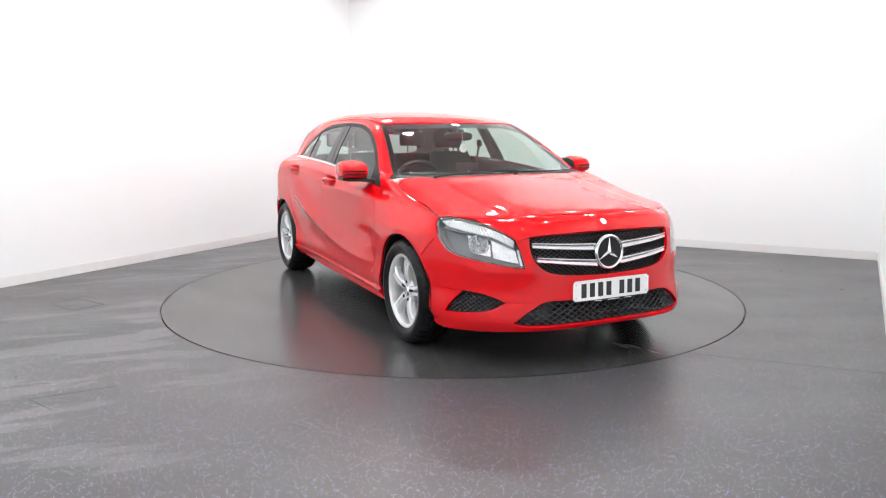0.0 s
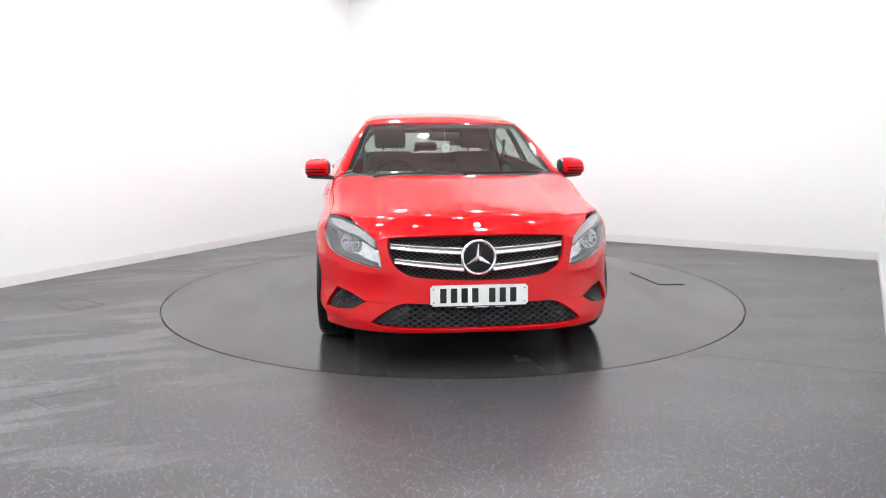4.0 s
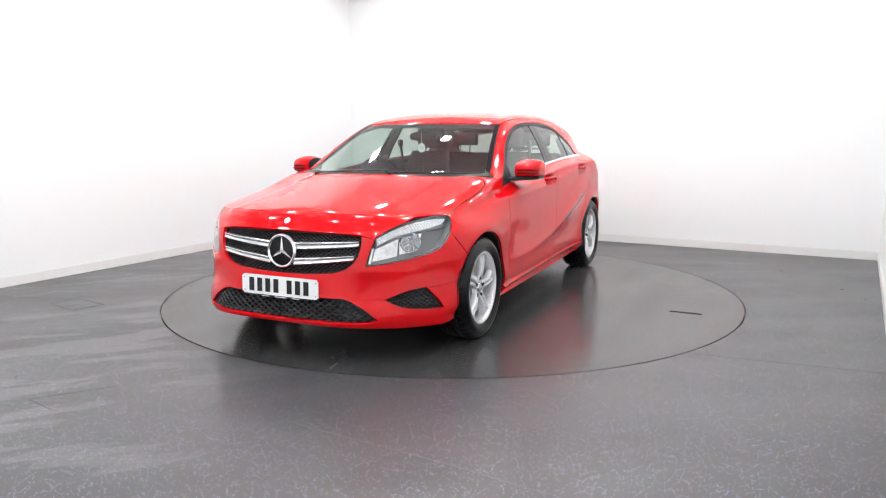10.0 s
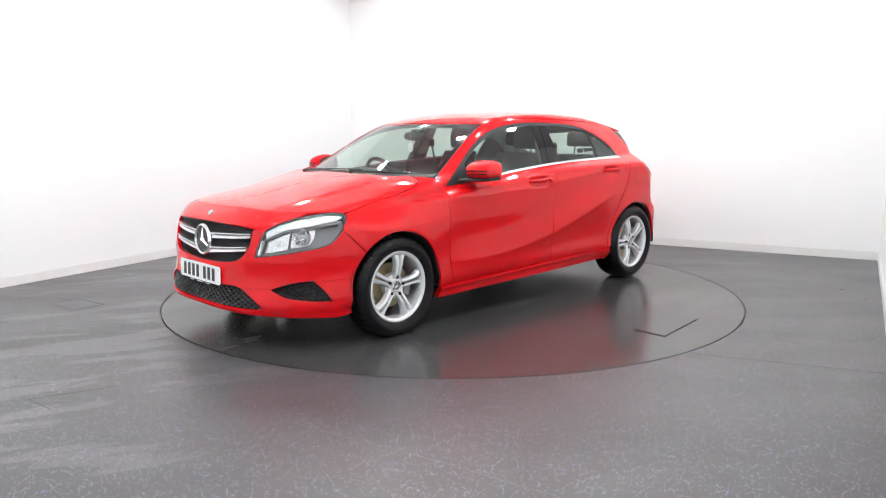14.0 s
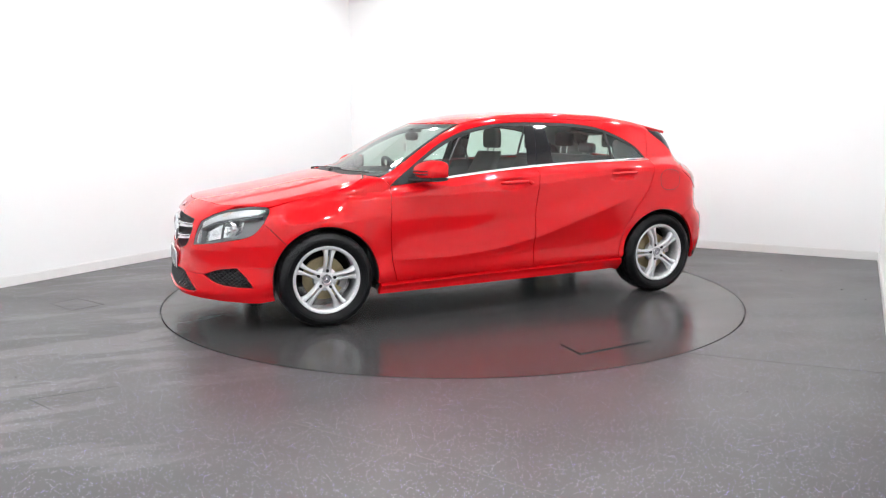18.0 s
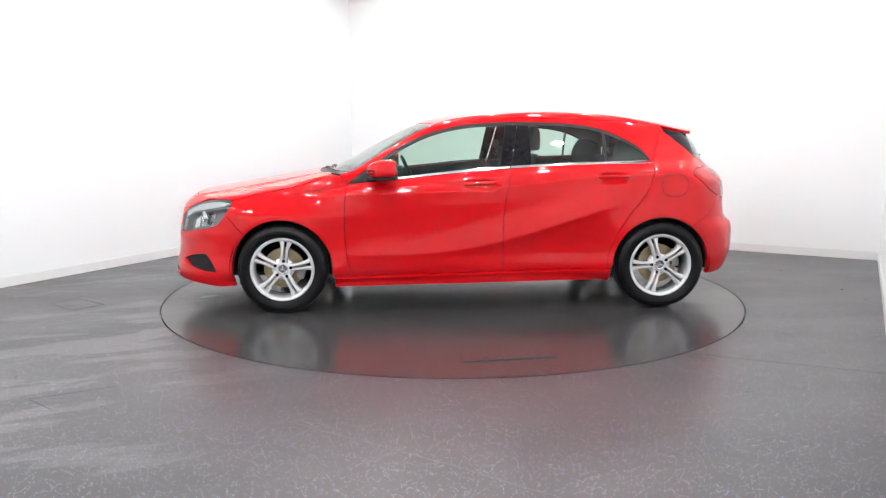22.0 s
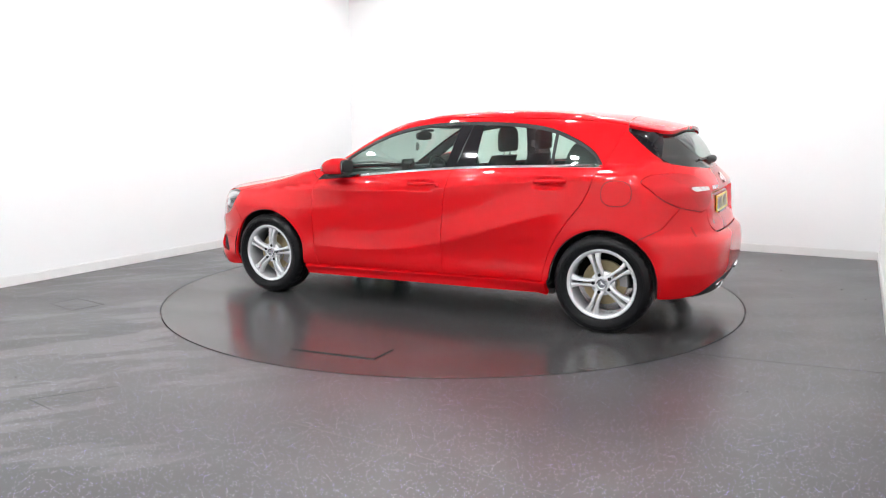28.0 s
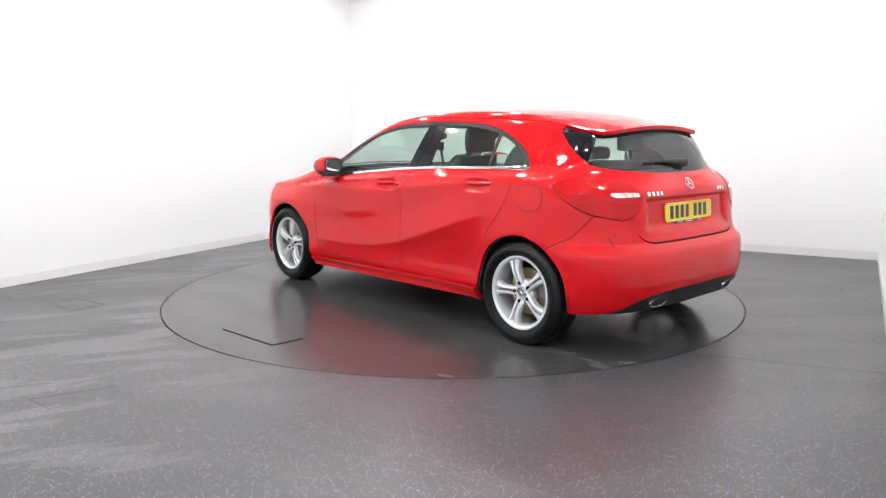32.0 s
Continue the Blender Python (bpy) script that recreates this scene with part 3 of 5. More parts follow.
def build_lamp():
    """One square surface-mounted LED panel: frame and a diffuser, its glowing sides added to brighten the ceiling."""
    lamp = new("ceiling_light")
    tagged(lamp, "square white LED ceiling panel, lit", "ceiling light", "studio ceiling lights")
    bm = bmesh.new()
    w, h = 0.075, 0.075
    for x0, x1, y0, y1 in ((-w, w, h - 0.015, h), (-w, w, -h, -h + 0.015), (-w, -w + 0.015, -h + 0.015, h - 0.015), (w - 0.015, w, -h + 0.015, h - 0.015)):
        box(bm, x0, x1, y0, y1, -0.004, 0.0)
    part("frame", bm, SATIN, lamp, "", 0)
    bm = bmesh.new()
    box(bm, -w + 0.015, w - 0.015, -h + 0.015, h - 0.015, -0.016, -0.001)
    part("diffuser", bm, LAMP, lamp, "glowing white diffuser", 0)
    return lamp


lamp = build_lamp()
spots = [(a, b) for b in (2.1, 0.65, -0.85, -2.35, -3.85, -5.35) for a in (-2.1, -0.7, 0.7, 2.1)]
for i, (a, b) in enumerate(spots):
    p = room(a, b, CEIL - 0.001)
    m = Matrix.Translation(p) @ Matrix.Rotation(radians(TILT), 4, "Z")
    if i == 0:
        lamp.matrix_basis = m
    else:
        copy_thing(lamp, m)
turntable = build_turntable()


# ---- the car ----
car = new("car")
tagged(car, "glossy red five-door hatchback with silver alloy wheels on the turntable", "car")

F = lambda pts: on("front", "ahead", pts)
FS = lambda pts: on("front", "side", pts)
R = lambda pts: on("rear", "behind", pts)
RS = lambda pts: on("rear", "side", pts)

# seams, in the view from the side (x, z)
ARCH_F, ARCH_R = 0.352, 0.350
DOOR_F = through_points([(0.882, 0.914), (0.897, 0.85), (0.906, 0.61), (0.894, 0.40), (0.862, 0.262)])
DOOR_M = through_points([(-0.264, float(BELT(-0.264))), (-0.228, 0.817), (-0.208, 0.6), (-0.208, 0.285)])
DOOR_R = through_points([(-1.292, float(BELT(-1.29))), (-1.275, 0.97), (-1.224, 0.843), (-1.095, 0.665), (-1.003, 0.505), (-0.960, 0.36), (-0.955, 0.300)])
belt = lambda x0, x1, n=14, dz=0.0: [(x0 + (x1 - x0) * k / n, float(BELT(x0 + (x1 - x0) * k / n)) + dz) for k in range(n + 1)]
SILL_TOP = lambda x0, x1: [(x0, 0.262 + (0.862 - x0) * 0.0209), (x1, 0.262 + (0.862 - x1) * 0.0209)]
HOOD_SEAM = through_points([(1.02, 0.982), (1.08, 0.955), (1.165, 0.918), (1.32, 0.878), (1.53, 0.836), (1.70, 0.797)])
LAMP_TOP = [(1.80, 0.806), (1.75, 0.806), (1.70, 0.797)]
DLO_TOP = through_points([(0.89, 0.913), (0.705, 1.042), (0.503, 1.172), (0.297, 1.264), (0.092, 1.313), (-0.113, 1.334), (-0.32, 1.339), (-0.522, 1.335), (-0.725, 1.323), (-0.925, 1.290), (-1.12, 1.212), (-1.235, 1.138), (-1.305, 1.047)])


def panels():
    # front door and rear door skins, sill, wing
    fd = DOOR_F + [(x, z) for x, z in [SILL_TOP(0.862, -0.208)[1]]] + DOOR_M[::-1][1:] + belt(-0.264, 0.882)[1:-1]
    fdl, fdr = pair("front_door", "side", [fd], RED, car, step=0.0135)
    rd = DOOR_M + [SILL_TOP(0.862, -0.955)[1]] + DOOR_R[::-1][1:] + belt(-1.292, -0.264)[1:-1]
    rdl, rdr = pair("rear_door", "side", [rd], RED, car, step=0.0135)
    sill = [(0.985, 0.264), *SILL_TOP(0.862, -0.985), (-0.985, 0.212), (0.985, 0.182)]
    pair("sill", "side", [sill], RED, car, off=0.020, depth=0.035, gap=0.004)
    a_base = through_points([(0.882, 0.914), (0.935, 0.962), (1.02, 0.982)], 4)
    wing = arc(FRONT_AXLE, HUB_Z, ARCH_F, 44, 188, 30) + [(0.985, 0.262), (0.862, 0.262)] + DOOR_F[::-1][1:] + a_base[1:] + HOOD_SEAM[1:] + through_points([(1.70, 0.797), (1.692, 0.782), (1.735, 0.704), (1.715, 0.68)], 4)[1:]
    pair("front_wing", "side", [wing], RED, car, step=0.02)
    # bonnet
    front_edge = through_points([(2.088, 0.0), (2.072, 0.2), (2.03, 0.4), (1.965, 0.56), (1.885, 0.672)])
    seam = on("top", "side", through_points([(1.80, 0.806), (1.75, 0.806), (1.70, 0.797)], 4) + HOOD_SEAM[::-1][1:])
    rear_edge = through_points([(1.02, seam[-1][1]), (1.09, 0.5), (1.13, 0.25), (1.145, 0.0)])
    half = front_edge + seam + rear_edge[1:-1]
    full = half + [(1.145, 0.0)] + [(x, -y) for x, y in half[::-1] if y > 1e-6]
    hang("bonnet", skin("bonnet", "top", [full], RED), car)
    # roof, windscreen
    ws_top = through_points([(0.385, 0.0), (0.36, 0.25), (0.30, 0.45), (0.262, 0.562)])
    ws_side = through_points([(0.262, 0.562), (0.45, 0.608), (0.66, 0.663), (0.875, 0.722)])
    ws_low = through_points([(0.875, 0.722), (0.95, 0.58), (1.03, 0.33), (1.065, 0.0)])
    sym = lambda h: h + [(x, -y) for x, y in h[::-1] if y > 1e-6]
    hang("windscreen", skin("windscreen", "top", [sym(ws_top + ws_side[1:] + ws_low[1:])[::-1]], SCREEN_GLASS, off=-0.003, depth=0.005, flange=0.0, rim_mat=BLACK_GLOSS), car, "curved laminated windscreen glass")
    band = ws_side + [(x - 0.006, y - 0.032) for x, y in ws_side[::-1]]
    pair("windscreen_edge", "top", [band], BLACK_GLOSS, car, "black printed edge of the windscreen", off=-0.0012, depth=0.004, flange=0, gap=0.0005)
    roof_side = through_points([(0.262, 0.569), (-0.1, 0.572), (-0.6, 0.580), (-1.1, 0.572), (-1.41, 0.552)])
    roof_back = through_points([(-1.41, 0.552), (-1.385, 0.3), (-1.375, 0.0)])
    roof_poly = sym(ws_top + roof_side + roof_back[1:])
    hang("roof", skin("roof", "top", [roof_poly], RED, gap=0.003, step=0.05), car)
    # cowl below the windscreen
    cowl = through_points([(1.145, 0.0), (1.13, 0.25), (1.09, 0.5), (1.02, seam[-1][1] - 0.015)]) + [(0.935, 0.748)] + ws_low
    hang("cowl", skin("cowl", "top", [cowl[:-1] + [(1.065, 0.0)], [(x, -y) for x, y in cowl]], BLACK_PLASTIC, off=-0.008, gap=0.0), car, "black plastic scuttle panel below the windscreen")
    # pillars, rail and rear quarter in one pressing
    rail = on("side", "top", ws_side[::-1] + roof_side)
    lamp_out = through_points([(-1.79, 0.806), (-1.71, 0.85), (-1.625, 0.918), (-1.568, 0.968), (-1.60, 1.0), (-1.69, 1.012)])
    fin = through_points([(-1.705, 1.06), (-1.63, 1.105), (-1.52, 1.19), (-1.425, 1.27)])
    rail_patch = [(0.882, 0.914), *a_base[1:5], (0.945, 0.972)] + rail + [(-1.305, 1.047)] + DLO_TOP[::-1][1:-1]
    arch = arc(REAR_AXLE, HUB_Z, ARCH_R, -2.5, 127.0, 32)
    quarter = [(-1.305, 1.047)] + DOOR_R[1:] + [(-0.985, 0.300)] + arch[1:] + [(-1.582, 0.620), (-1.703, 0.683)] + lamp_out + [(-1.722, 1.02)] + fin + [rail[-1]]
    pair("side_frame", "side", [rail_patch, quarter], RED, car, gap=0.002, step=0.022)
    # front bumper
    grille_top = F(through_points([(0.0, 0.732), (0.2, 0.731), (0.38, 0.726), (0.475, 0.716)]))
    grille_low = F(through_points([(0.475, 0.716), (0.478, 0.66), (0.455, 0.585), (0.385, 0.527), (0.2, 0.502), (0.0, 0.494)]))
    lamp_in = F(through_points([(0.508, 0.552), (0.520, 0.62), (0.545, 0.705)]))
    lamp_up = F(through_points([(0.545, 0.705), (0.60, 0.748), (0.655, 0.782)]))
    lamp_lo = FS(through_points([(1.735, 0.704), (1.80, 0.632), (1.87, 0.603)])) + F(through_points([(0.66, 0.574), (0.58, 0.560), (0.508, 0.552)]))
    hood_f = flat("front", cast("top", front_edge))
    p1 = grille_top + [lamp_in[-2]] + lamp_in[-1:] + lamp_up[1:] + hood_f[::-1]
    low_top = F(through_points([(0.0, 0.372), (0.3, 0.375), (0.41, 0.372), (0.50, 0.325), (0.575, 0.262)]))
    fog_up = F(through_points([(0.600, 0.368), (0.68, 0.403), (0.76, 0.418)])) + FS([(1.90, 0.412)])
    fog_lo = FS(through_points([(1.90, 0.412), (1.855, 0.36), (1.815, 0.292)])) + F(through_points([(0.77, 0.296), (0.68, 0.318), (0.600, 0.368)]))
    arch_hi = FS(arc(FRONT_AXLE, HUB_Z, ARCH_F, 18, 44, 8))
    arch_lo = FS(arc(FRONT_AXLE, HUB_Z, ARCH_F, -19, 18, 8))
    p2 = grille_low + low_top[:13] + fog_up + arch_hi + FS([(1.715, 0.68)]) + lamp_lo + lamp_in[1:-1]
    lip = F(through_points([(0.575, 0.262), (0.54, 0.246), (0.3, 0.243), (0.0, 0.243)]))
    bottom = F([(0.0, 0.222), (0.35, 0.220), (0.55, 0.212), (0.70, 0.200)]) + FS([(1.86, 0.192), (1.78, 0.19)])
    p3 = low_top[12:] + lip[1:] + bottom + arch_lo + fog_lo
    hang("front_bumper", skin("front_bumper", "front", [p1, p2, p3], RED, both=True, step=(0.03, 0.03), gap=0.0012, depth=0.02), car)
    return dict(grille_top=grille_top, grille_low=grille_low, lamp_in=lamp_in, lamp_up=lamp_up, lamp_lo=lamp_lo, low_top=low_top, lip=lip, fog_up=fog_up, fog_lo=fog_lo, lamp_out=lamp_out, fin=fin, doors=(fdl, fdr, rdl, rdr), ws=(ws_top, ws_side, ws_low), bottom=bottom, rail=rail, side_polys=[rail_patch, quarter], door_polys=(fd, rd), front_edge=front_edge, roof_poly=roof_poly)


S = panels()


def rear_panels():
    lamp_inner = R(through_points([(0.60, 1.012), (0.537, 1.0), (0.502, 0.962), (0.487, 0.906), (0.497, 0.85), (0.556, 0.79)]))
    lamp_bot = R(through_points([(0.556, 0.79), (0.61, 0.775)], 2)) + RS([(-1.79, 0.806)])
    lamp_outer = RS(S["lamp_out"])
    lamp_roof = RS([(-1.69, 1.012)]) + R([(0.60, 1.012)])
    glass_top = R(through_points([(0.0, 1.274), (0.3, 1.272), (0.50, 1.264)]))
    glass_side = through_points([glass_top[-1], R([(0.58, 1.17)])[0], R([(0.635, 1.085)])[0]])
    glass_low = R(through_points([(0.635, 1.085), (0.55, 1.06), (0.3, 1.035), (0.0, 1.026)]))
    fin = RS(S["fin"])
    gate_low = R(through_points([(0.0, 0.640), (0.3, 0.643), (0.46, 0.652), (0.525, 0.70), (0.556, 0.79)]))
    tip = RS([(-1.722, 1.02)])
    gate = gate_low + lamp_inner[::-1][1:] + lamp_roof[::-1][1:] + tip + fin[:1] + glass_low
    hang("tailgate", skin("tailgate", "rear", [gate], RED, both=True, step=(0.03, 0.02), gap=0.0015), car)
    hang("tailgate_lining", skin("tailgate_lining", "rear", [gate], CABIN, both=True, off=-0.045, depth=0.0, flange=0, gap=0.004, step=0.06), car, "black tailgate lining")
    hang("rear_window", skin("rear_window", "rear", [glass_top + glass_side[1:] + glass_low[1:]], REAR_GLASS, both=True, off=-0.002, depth=0.005, flange=0, rim_mat=BLACK_GLOSS, gap=0.001), car, "tinted rear window glass")
    pair("rear_quarter_trim", "rear", [glass_side + fin], BLACK_GLOSS, car, "black gloss trim beside the rear window", gap=0.001)
    bump_low = RS([(-1.69, 0.247), (-1.76, 0.247)]) + R(through_points([(0.74, 0.250), (0.66, 0.268), (0.53, 0.332), (0.4, 0.354), (0.0, 0.362)]))
    arch = RS(arc(REAR_AXLE, HUB_Z, ARCH_R, 127, 191, 14))
    bumper = [(u, v - 0.007 if v < 0.69 else v) for u, v in gate_low] + lamp_bot[1:] + RS([(-1.703, 0.683), (-1.582, 0.620)]) + arch + bump_low[1:]
    hang("rear_bumper", skin("rear_bumper", "rear", [bumper], RED, both=True, step=(0.03, 0.03), gap=0.0015, depth=0.02), car)
    diff = R(through_points([(0.0, 0.362), (0.4, 0.354), (0.53, 0.332), (0.66, 0.268), (0.74, 0.250)])) + R([(0.62, 0.245), (0.50, 0.250), (0.35, 0.252), (0.0, 0.250)])
    hang("rear_diffuser", skin("rear_diffuser", "rear", [diff], BLACK_PLASTIC, both=True, off=-0.006, gap=0.001, depth=0.02), car, "black plastic rear valance")
    pair("tail_lamp", "rear", [lamp_outer + lamp_roof[1:] + lamp_inner[1:] + lamp_bot[1:-1]], TAIL_RED, car, "red tail lamp with a clear band", off=0.004, depth=0.02, gap=0.0035, step=0.02, rim_mat=SEAM_RED)
    sp_front = through_points([(-1.378, 0.0), (-1.388, 0.3), (-1.413, 0.553)])
    sp_back = through_points([(-1.57, 0.545), (-1.665, 0.50), (-1.705, 0.3), (-1.715, 0.0)])
    h = sp_front + sp_back
    hang("spoiler", skin("spoiler", "top", [h + [(x, -y) for x, y in h[::-1] if y > 1e-6]], RED, surf=f_top_side, gap=0.0015, depth=0.022), car)
    under = [(x, y * 0.97) for x, y in sp_front] + [(x + 0.02, y * 0.97) for x, y in sp_back]
    hang("spoiler_base", skin("spoiler_base", "top", [under + [(x, -y) for x, y in under[::-1] if y > 1e-6]], BLACK_PLASTIC, surf=f_top_side, off=-0.024, gap=0.0, depth=0.028, flange=0), car, "black underside of the spoiler")


TAIL_RED = grain(material("red_lamp_plastic", (0.50, 0.003, 0.007), 0.12, 0, 1.0), 200, 0.1, 0.0, 0.03)
bsdf(TAIL_RED).inputs["Specular IOR Level"].default_value = 0.1
bsdf(TAIL_RED).inputs["Coat IOR"].default_value = 1.3
rear_panels()


def side_glass():
    fdl, fdr, rdl, rdr = S["doors"]
    top = natural([(x, z) for x, z in DLO_TOP[::3]][::-1])
    up = lambda x0, x1, dz, n=16: [(x0 + (x1 - x0) * k / n, float(top(x0 + (x1 - x0) * k / n)) - dz) for k in range(n + 1)]
    lo = lambda x0, x1, dz=0.016, n=8: [(x0 + (x1 - x0) * k / n, float(BELT(x0 + (x1 - x0) * k / n)) + dz) for k in range(n + 1)]
    for (dl, dr, name, poly) in (
        (fdl, fdr, "window", up(0.655, -0.245, 0.024) + lo(-0.195, 0.655)[:-1] + [(0.655, 0.95)]),
        (rdl, rdr, "window", up(-0.418, -0.950, 0.024) + lo(-0.955, -0.418)),
        (rdl, rdr, "quarter_window", up(-0.972, -1.27, 0.024) + lo(-1.275, -0.972)),
    ):
        pair(name, "side", [poly], GLASS, (dl, dr), "green-tinted side glass", off=-0.004, depth=0.004, flange=0, rim_mat=BLACK_GLOSS, gap=0.0)
    # frames and pillars
    pieces = [
        (fdl, fdr, "window_frame", [up(0.70, -0.30, 0.0, 24) + up(-0.30, 0.655, 0.024, 24)], BLACK_PLASTIC),
        (fdl, fdr, "mirror_sail", [[(0.885, 0.916)] + up(0.86, 0.655, 0.0, 8) + lo(0.655, 0.86, 0.004)], BLACK_PLASTIC),
        (fdl, fdr, "pillar_trim", [up(-0.245, -0.332, 0.024, 3) + lo(-0.268, -0.195, 0.012, 3)], BLACK_GLOSS),
        (rdl, rdr, "pillar_trim", [up(-0.338, -0.418, 0.024, 3) + lo(-0.418, -0.274, 0.012, 3)], BLACK_GLOSS),
        (rdl, rdr, "window_frame", [up(-0.304, -1.285, 0.0, 24) + [(-1.300, 1.062)] + up(-1.27, -0.304, 0.024, 24)], BLACK_PLASTIC),
        (rdl, rdr, "window_divider", [up(-0.950, -0.972, 0.02, 2) + lo(-0.975, -0.957, 0.012, 2)], BLACK_PLASTIC),
        (fdl, fdr, "belt_strip", [lo(0.70, -0.262, 0.014, 16) + lo(-0.262, 0.70, -0.002, 16)], CHROME),
        (rdl, rdr, "belt_strip", [lo(-0.268, -1.300, 0.014, 16) + lo(-1.300, -0.268, -0.002, 16)], CHROME),
    ]
    for dl, dr, name, polys, mat in pieces:
        pair(name, "side", polys, mat, (dl, dr), "", off=0.003 if mat is CHROME else -0.001, depth=0.008, flange=0.0, gap=0.0005)


side_glass()


# ---- wheels ----
def build_wheel(parent, x, side):
    w = new("wheel")
    w.parent = parent
    # stands on the outer side
    turn = Matrix.Rotation(radians(-8 if x > 0 else 18), 4, "Y")
    w.matrix_basis = Matrix.Translation((x, side * 0.776, 0.3165)) @ (Matrix.Identity(4) if side > 0 else Matrix.Rotation(math.pi, 4, "Z")) @ turn
    return w


SPOKE_EDGE = natural([(0.044, 0.036), (0.060, 0.0285), (0.085, 0.0265), (0.115, 0.0265), (0.150, 0.0305), (0.178, 0.0385), (0.198, 0.0505), (0.212, 0.064), (0.220, 0.072)])


def wheel_parts(w):
    bm = bmesh.new()
    prof = [(0.222, 0.088), (0.226, 0.100), (0.231, 0.105), (0.233, 0.103), (0.245, 0.111), (0.262, 0.115), (0.264, 0.113), (0.268, 0.113), (0.270, 0.115), (0.284, 0.113), (0.286, 0.110), (0.296, 0.106), (0.306, 0.097), (0.3125, 0.086)]
    for y in (0.045, 0.0, -0.045):
        prof += [(0.3165, y + 0.022), (0.3165, y + 0.006), (0.309, y + 0.004), (0.309, y - 0.004), (0.3165, y - 0.006)]
    prof += [(0.3135, -0.082), (0.306, -0.098), (0.292, -0.110), (0.245, -0.112), (0.222, -0.088)]
    rings = lathe(bm, prof, 180)
    for k, ring in enumerate(rings):
        # cross cuts on the shoulders and blocks of the tread
        if k % 5 == 0:
            for v in ring:
                r = math.hypot(v.co.x, v.co.z)
                if r > 0.303 and abs(v.co.y) > 0.05:
                    f = (r - 0.006) / r
                    v.co.x, v.co.z = v.co.x * f, v.co.z * f
    part("tyre", bm, RUBBER, w, "black rubber tyre with moulded sidewall", 50)
    bm = bmesh.new()
    lathe(bm, [(0.227, 0.094), (0.224, 0.100), (0.220, 0.101), (0.206, 0.096), (0.202, 0.088), (0.199, 0.055), (0.200, -0.06), (0.216, -0.09)], 72)
    part("rim", bm, ALLOY, w, "silver alloy rim", 50)
    for k in range(5):
        a = radians(90 + 72 * k)
        for s in (-1, 1):
            bm = bmesh.new()
            rings = []
            for t in np.linspace(0, 1, 15):
                r = 0.046 + (0.216 - 0.046) * t
                u0, u1 = s * (0.0052 + 0.0040 * t), s * float(SPOKE_EDGE(r))
                y = 0.074 + 0.013 * math.sin(math.pi * min(t * 1.1, 1)) + 0.010 * t
                mid, hw = (u0 + u1) / 2, abs(u1 - u0) / 2
                drop = 0.006 + 0.004 * t
                rings.append([(mid + u * hw * s, y + v, r) for u, v in ((-1, -0.040), (-1, -drop * 0.7), (-0.80, -0.001), (-0.25, 0.0), (0.45, -0.0025), (0.88, -drop), (1, -drop * 2), (1, -0.040))])
            loft(bm, rings)
            bmesh.ops.recalc_face_normals(bm, faces=bm.faces)
            bmesh.ops.rotate(bm, verts=bm.verts, cent=(0, 0, 0), matrix=Matrix.Rotation(a - math.pi / 2, 3, "Y"))
            part("spoke", bm, ALLOY, w, "", 50)
        # web that closes the pair at the rim
        bm = bmesh.new()
        loft(bm, [[(u * hw, y + v, r) for u, v in ((-1, -0.02), (-1, 0.0), (1, 0.0), (1, -0.02))] for r, hw, y in ((0.196, 0.012, 0.070), (0.202, 0.014, 0.078), (0.214, 0.018, 0.082))])
        bmesh.ops.rotate(bm, verts=bm.verts, cent=(0, 0, 0), matrix=Matrix.Rotation(a - math.pi / 2, 3, "Y"))
        part("spoke_web", bm, ALLOY, w, "", 55)
    bm = bmesh.new()
    lathe(bm, [(0.0005, 0.070), (0.03, 0.071), (0.060, 0.068), (0.078, 0.056), (0.080, 0.02)], 40)
    part("hub", bm, ALLOY, w, "", 50)
    bm = bmesh.new()
    lathe(bm, [(0.025, 0.081), (0.030, 0.083), (0.034, 0.079), (0.036, 0.066)], 32)
    part("centre_cap", bm, SATIN, w, "silver centre cap ring", 50)
    bm = bmesh.new()
    lathe(bm, [(0.0005, 0.0805), (0.0255, 0.0805), (0.0260, 0.07)], 32)
    part("cap_disc", bm, CAP_GREY, w, "grey centre of the cap", 50)
    bm = bmesh.new()
    for k in range(3):
        a = radians(90 + 120 * k)
        d, s = Vector((math.cos(a), 0, math.sin(a))), Vector((-math.sin(a), 0, math.cos(a)))
        tip, mid = bm.verts.new(d * 0.025 + Vector((0, 0.0812, 0))), bm.verts.new((0, 0.0845, 0))
        for q in (1, -1):
            b0 = bm.verts.new(s * q * 0.005 + d * 0.003 + Vector((0, 0.0812, 0)))
            bm.faces.new((mid, tip, b0) if q > 0 else (mid, b0, tip))
    part("cap_emblem", bm, SATIN, w, "raised three-bladed shape", 0)
    for k in range(5):
        a = radians(90 + 72 * k)
        bm = bmesh.new()
        lathe(bm, [(0.0005, 0.0765), (0.006, 0.0765), (0.0080, 0.0785), (0.0105, 0.0790), (0.0110, 0.06)], 14)
        bmesh.ops.translate(bm, verts=bm.verts, vec=(0.0575 * math.cos(a), 0, 0.0575 * math.sin(a)))
        part("wheel_bolt", bm, BOLT, w, "dark wheel bolt", 50)
    bm = bmesh.new()
    lathe(bm, [(0.055, 0.02), (0.075, 0.02), (0.08, 0.012), (0.142, 0.012), (0.144, 0.009), (0.144, -0.008), (0.10, -0.012)], 56)
    part("brake_disc", bm, DISC, w, "rust-tinted steel brake disc", 40)
    bm = bmesh.new()
    rings = []
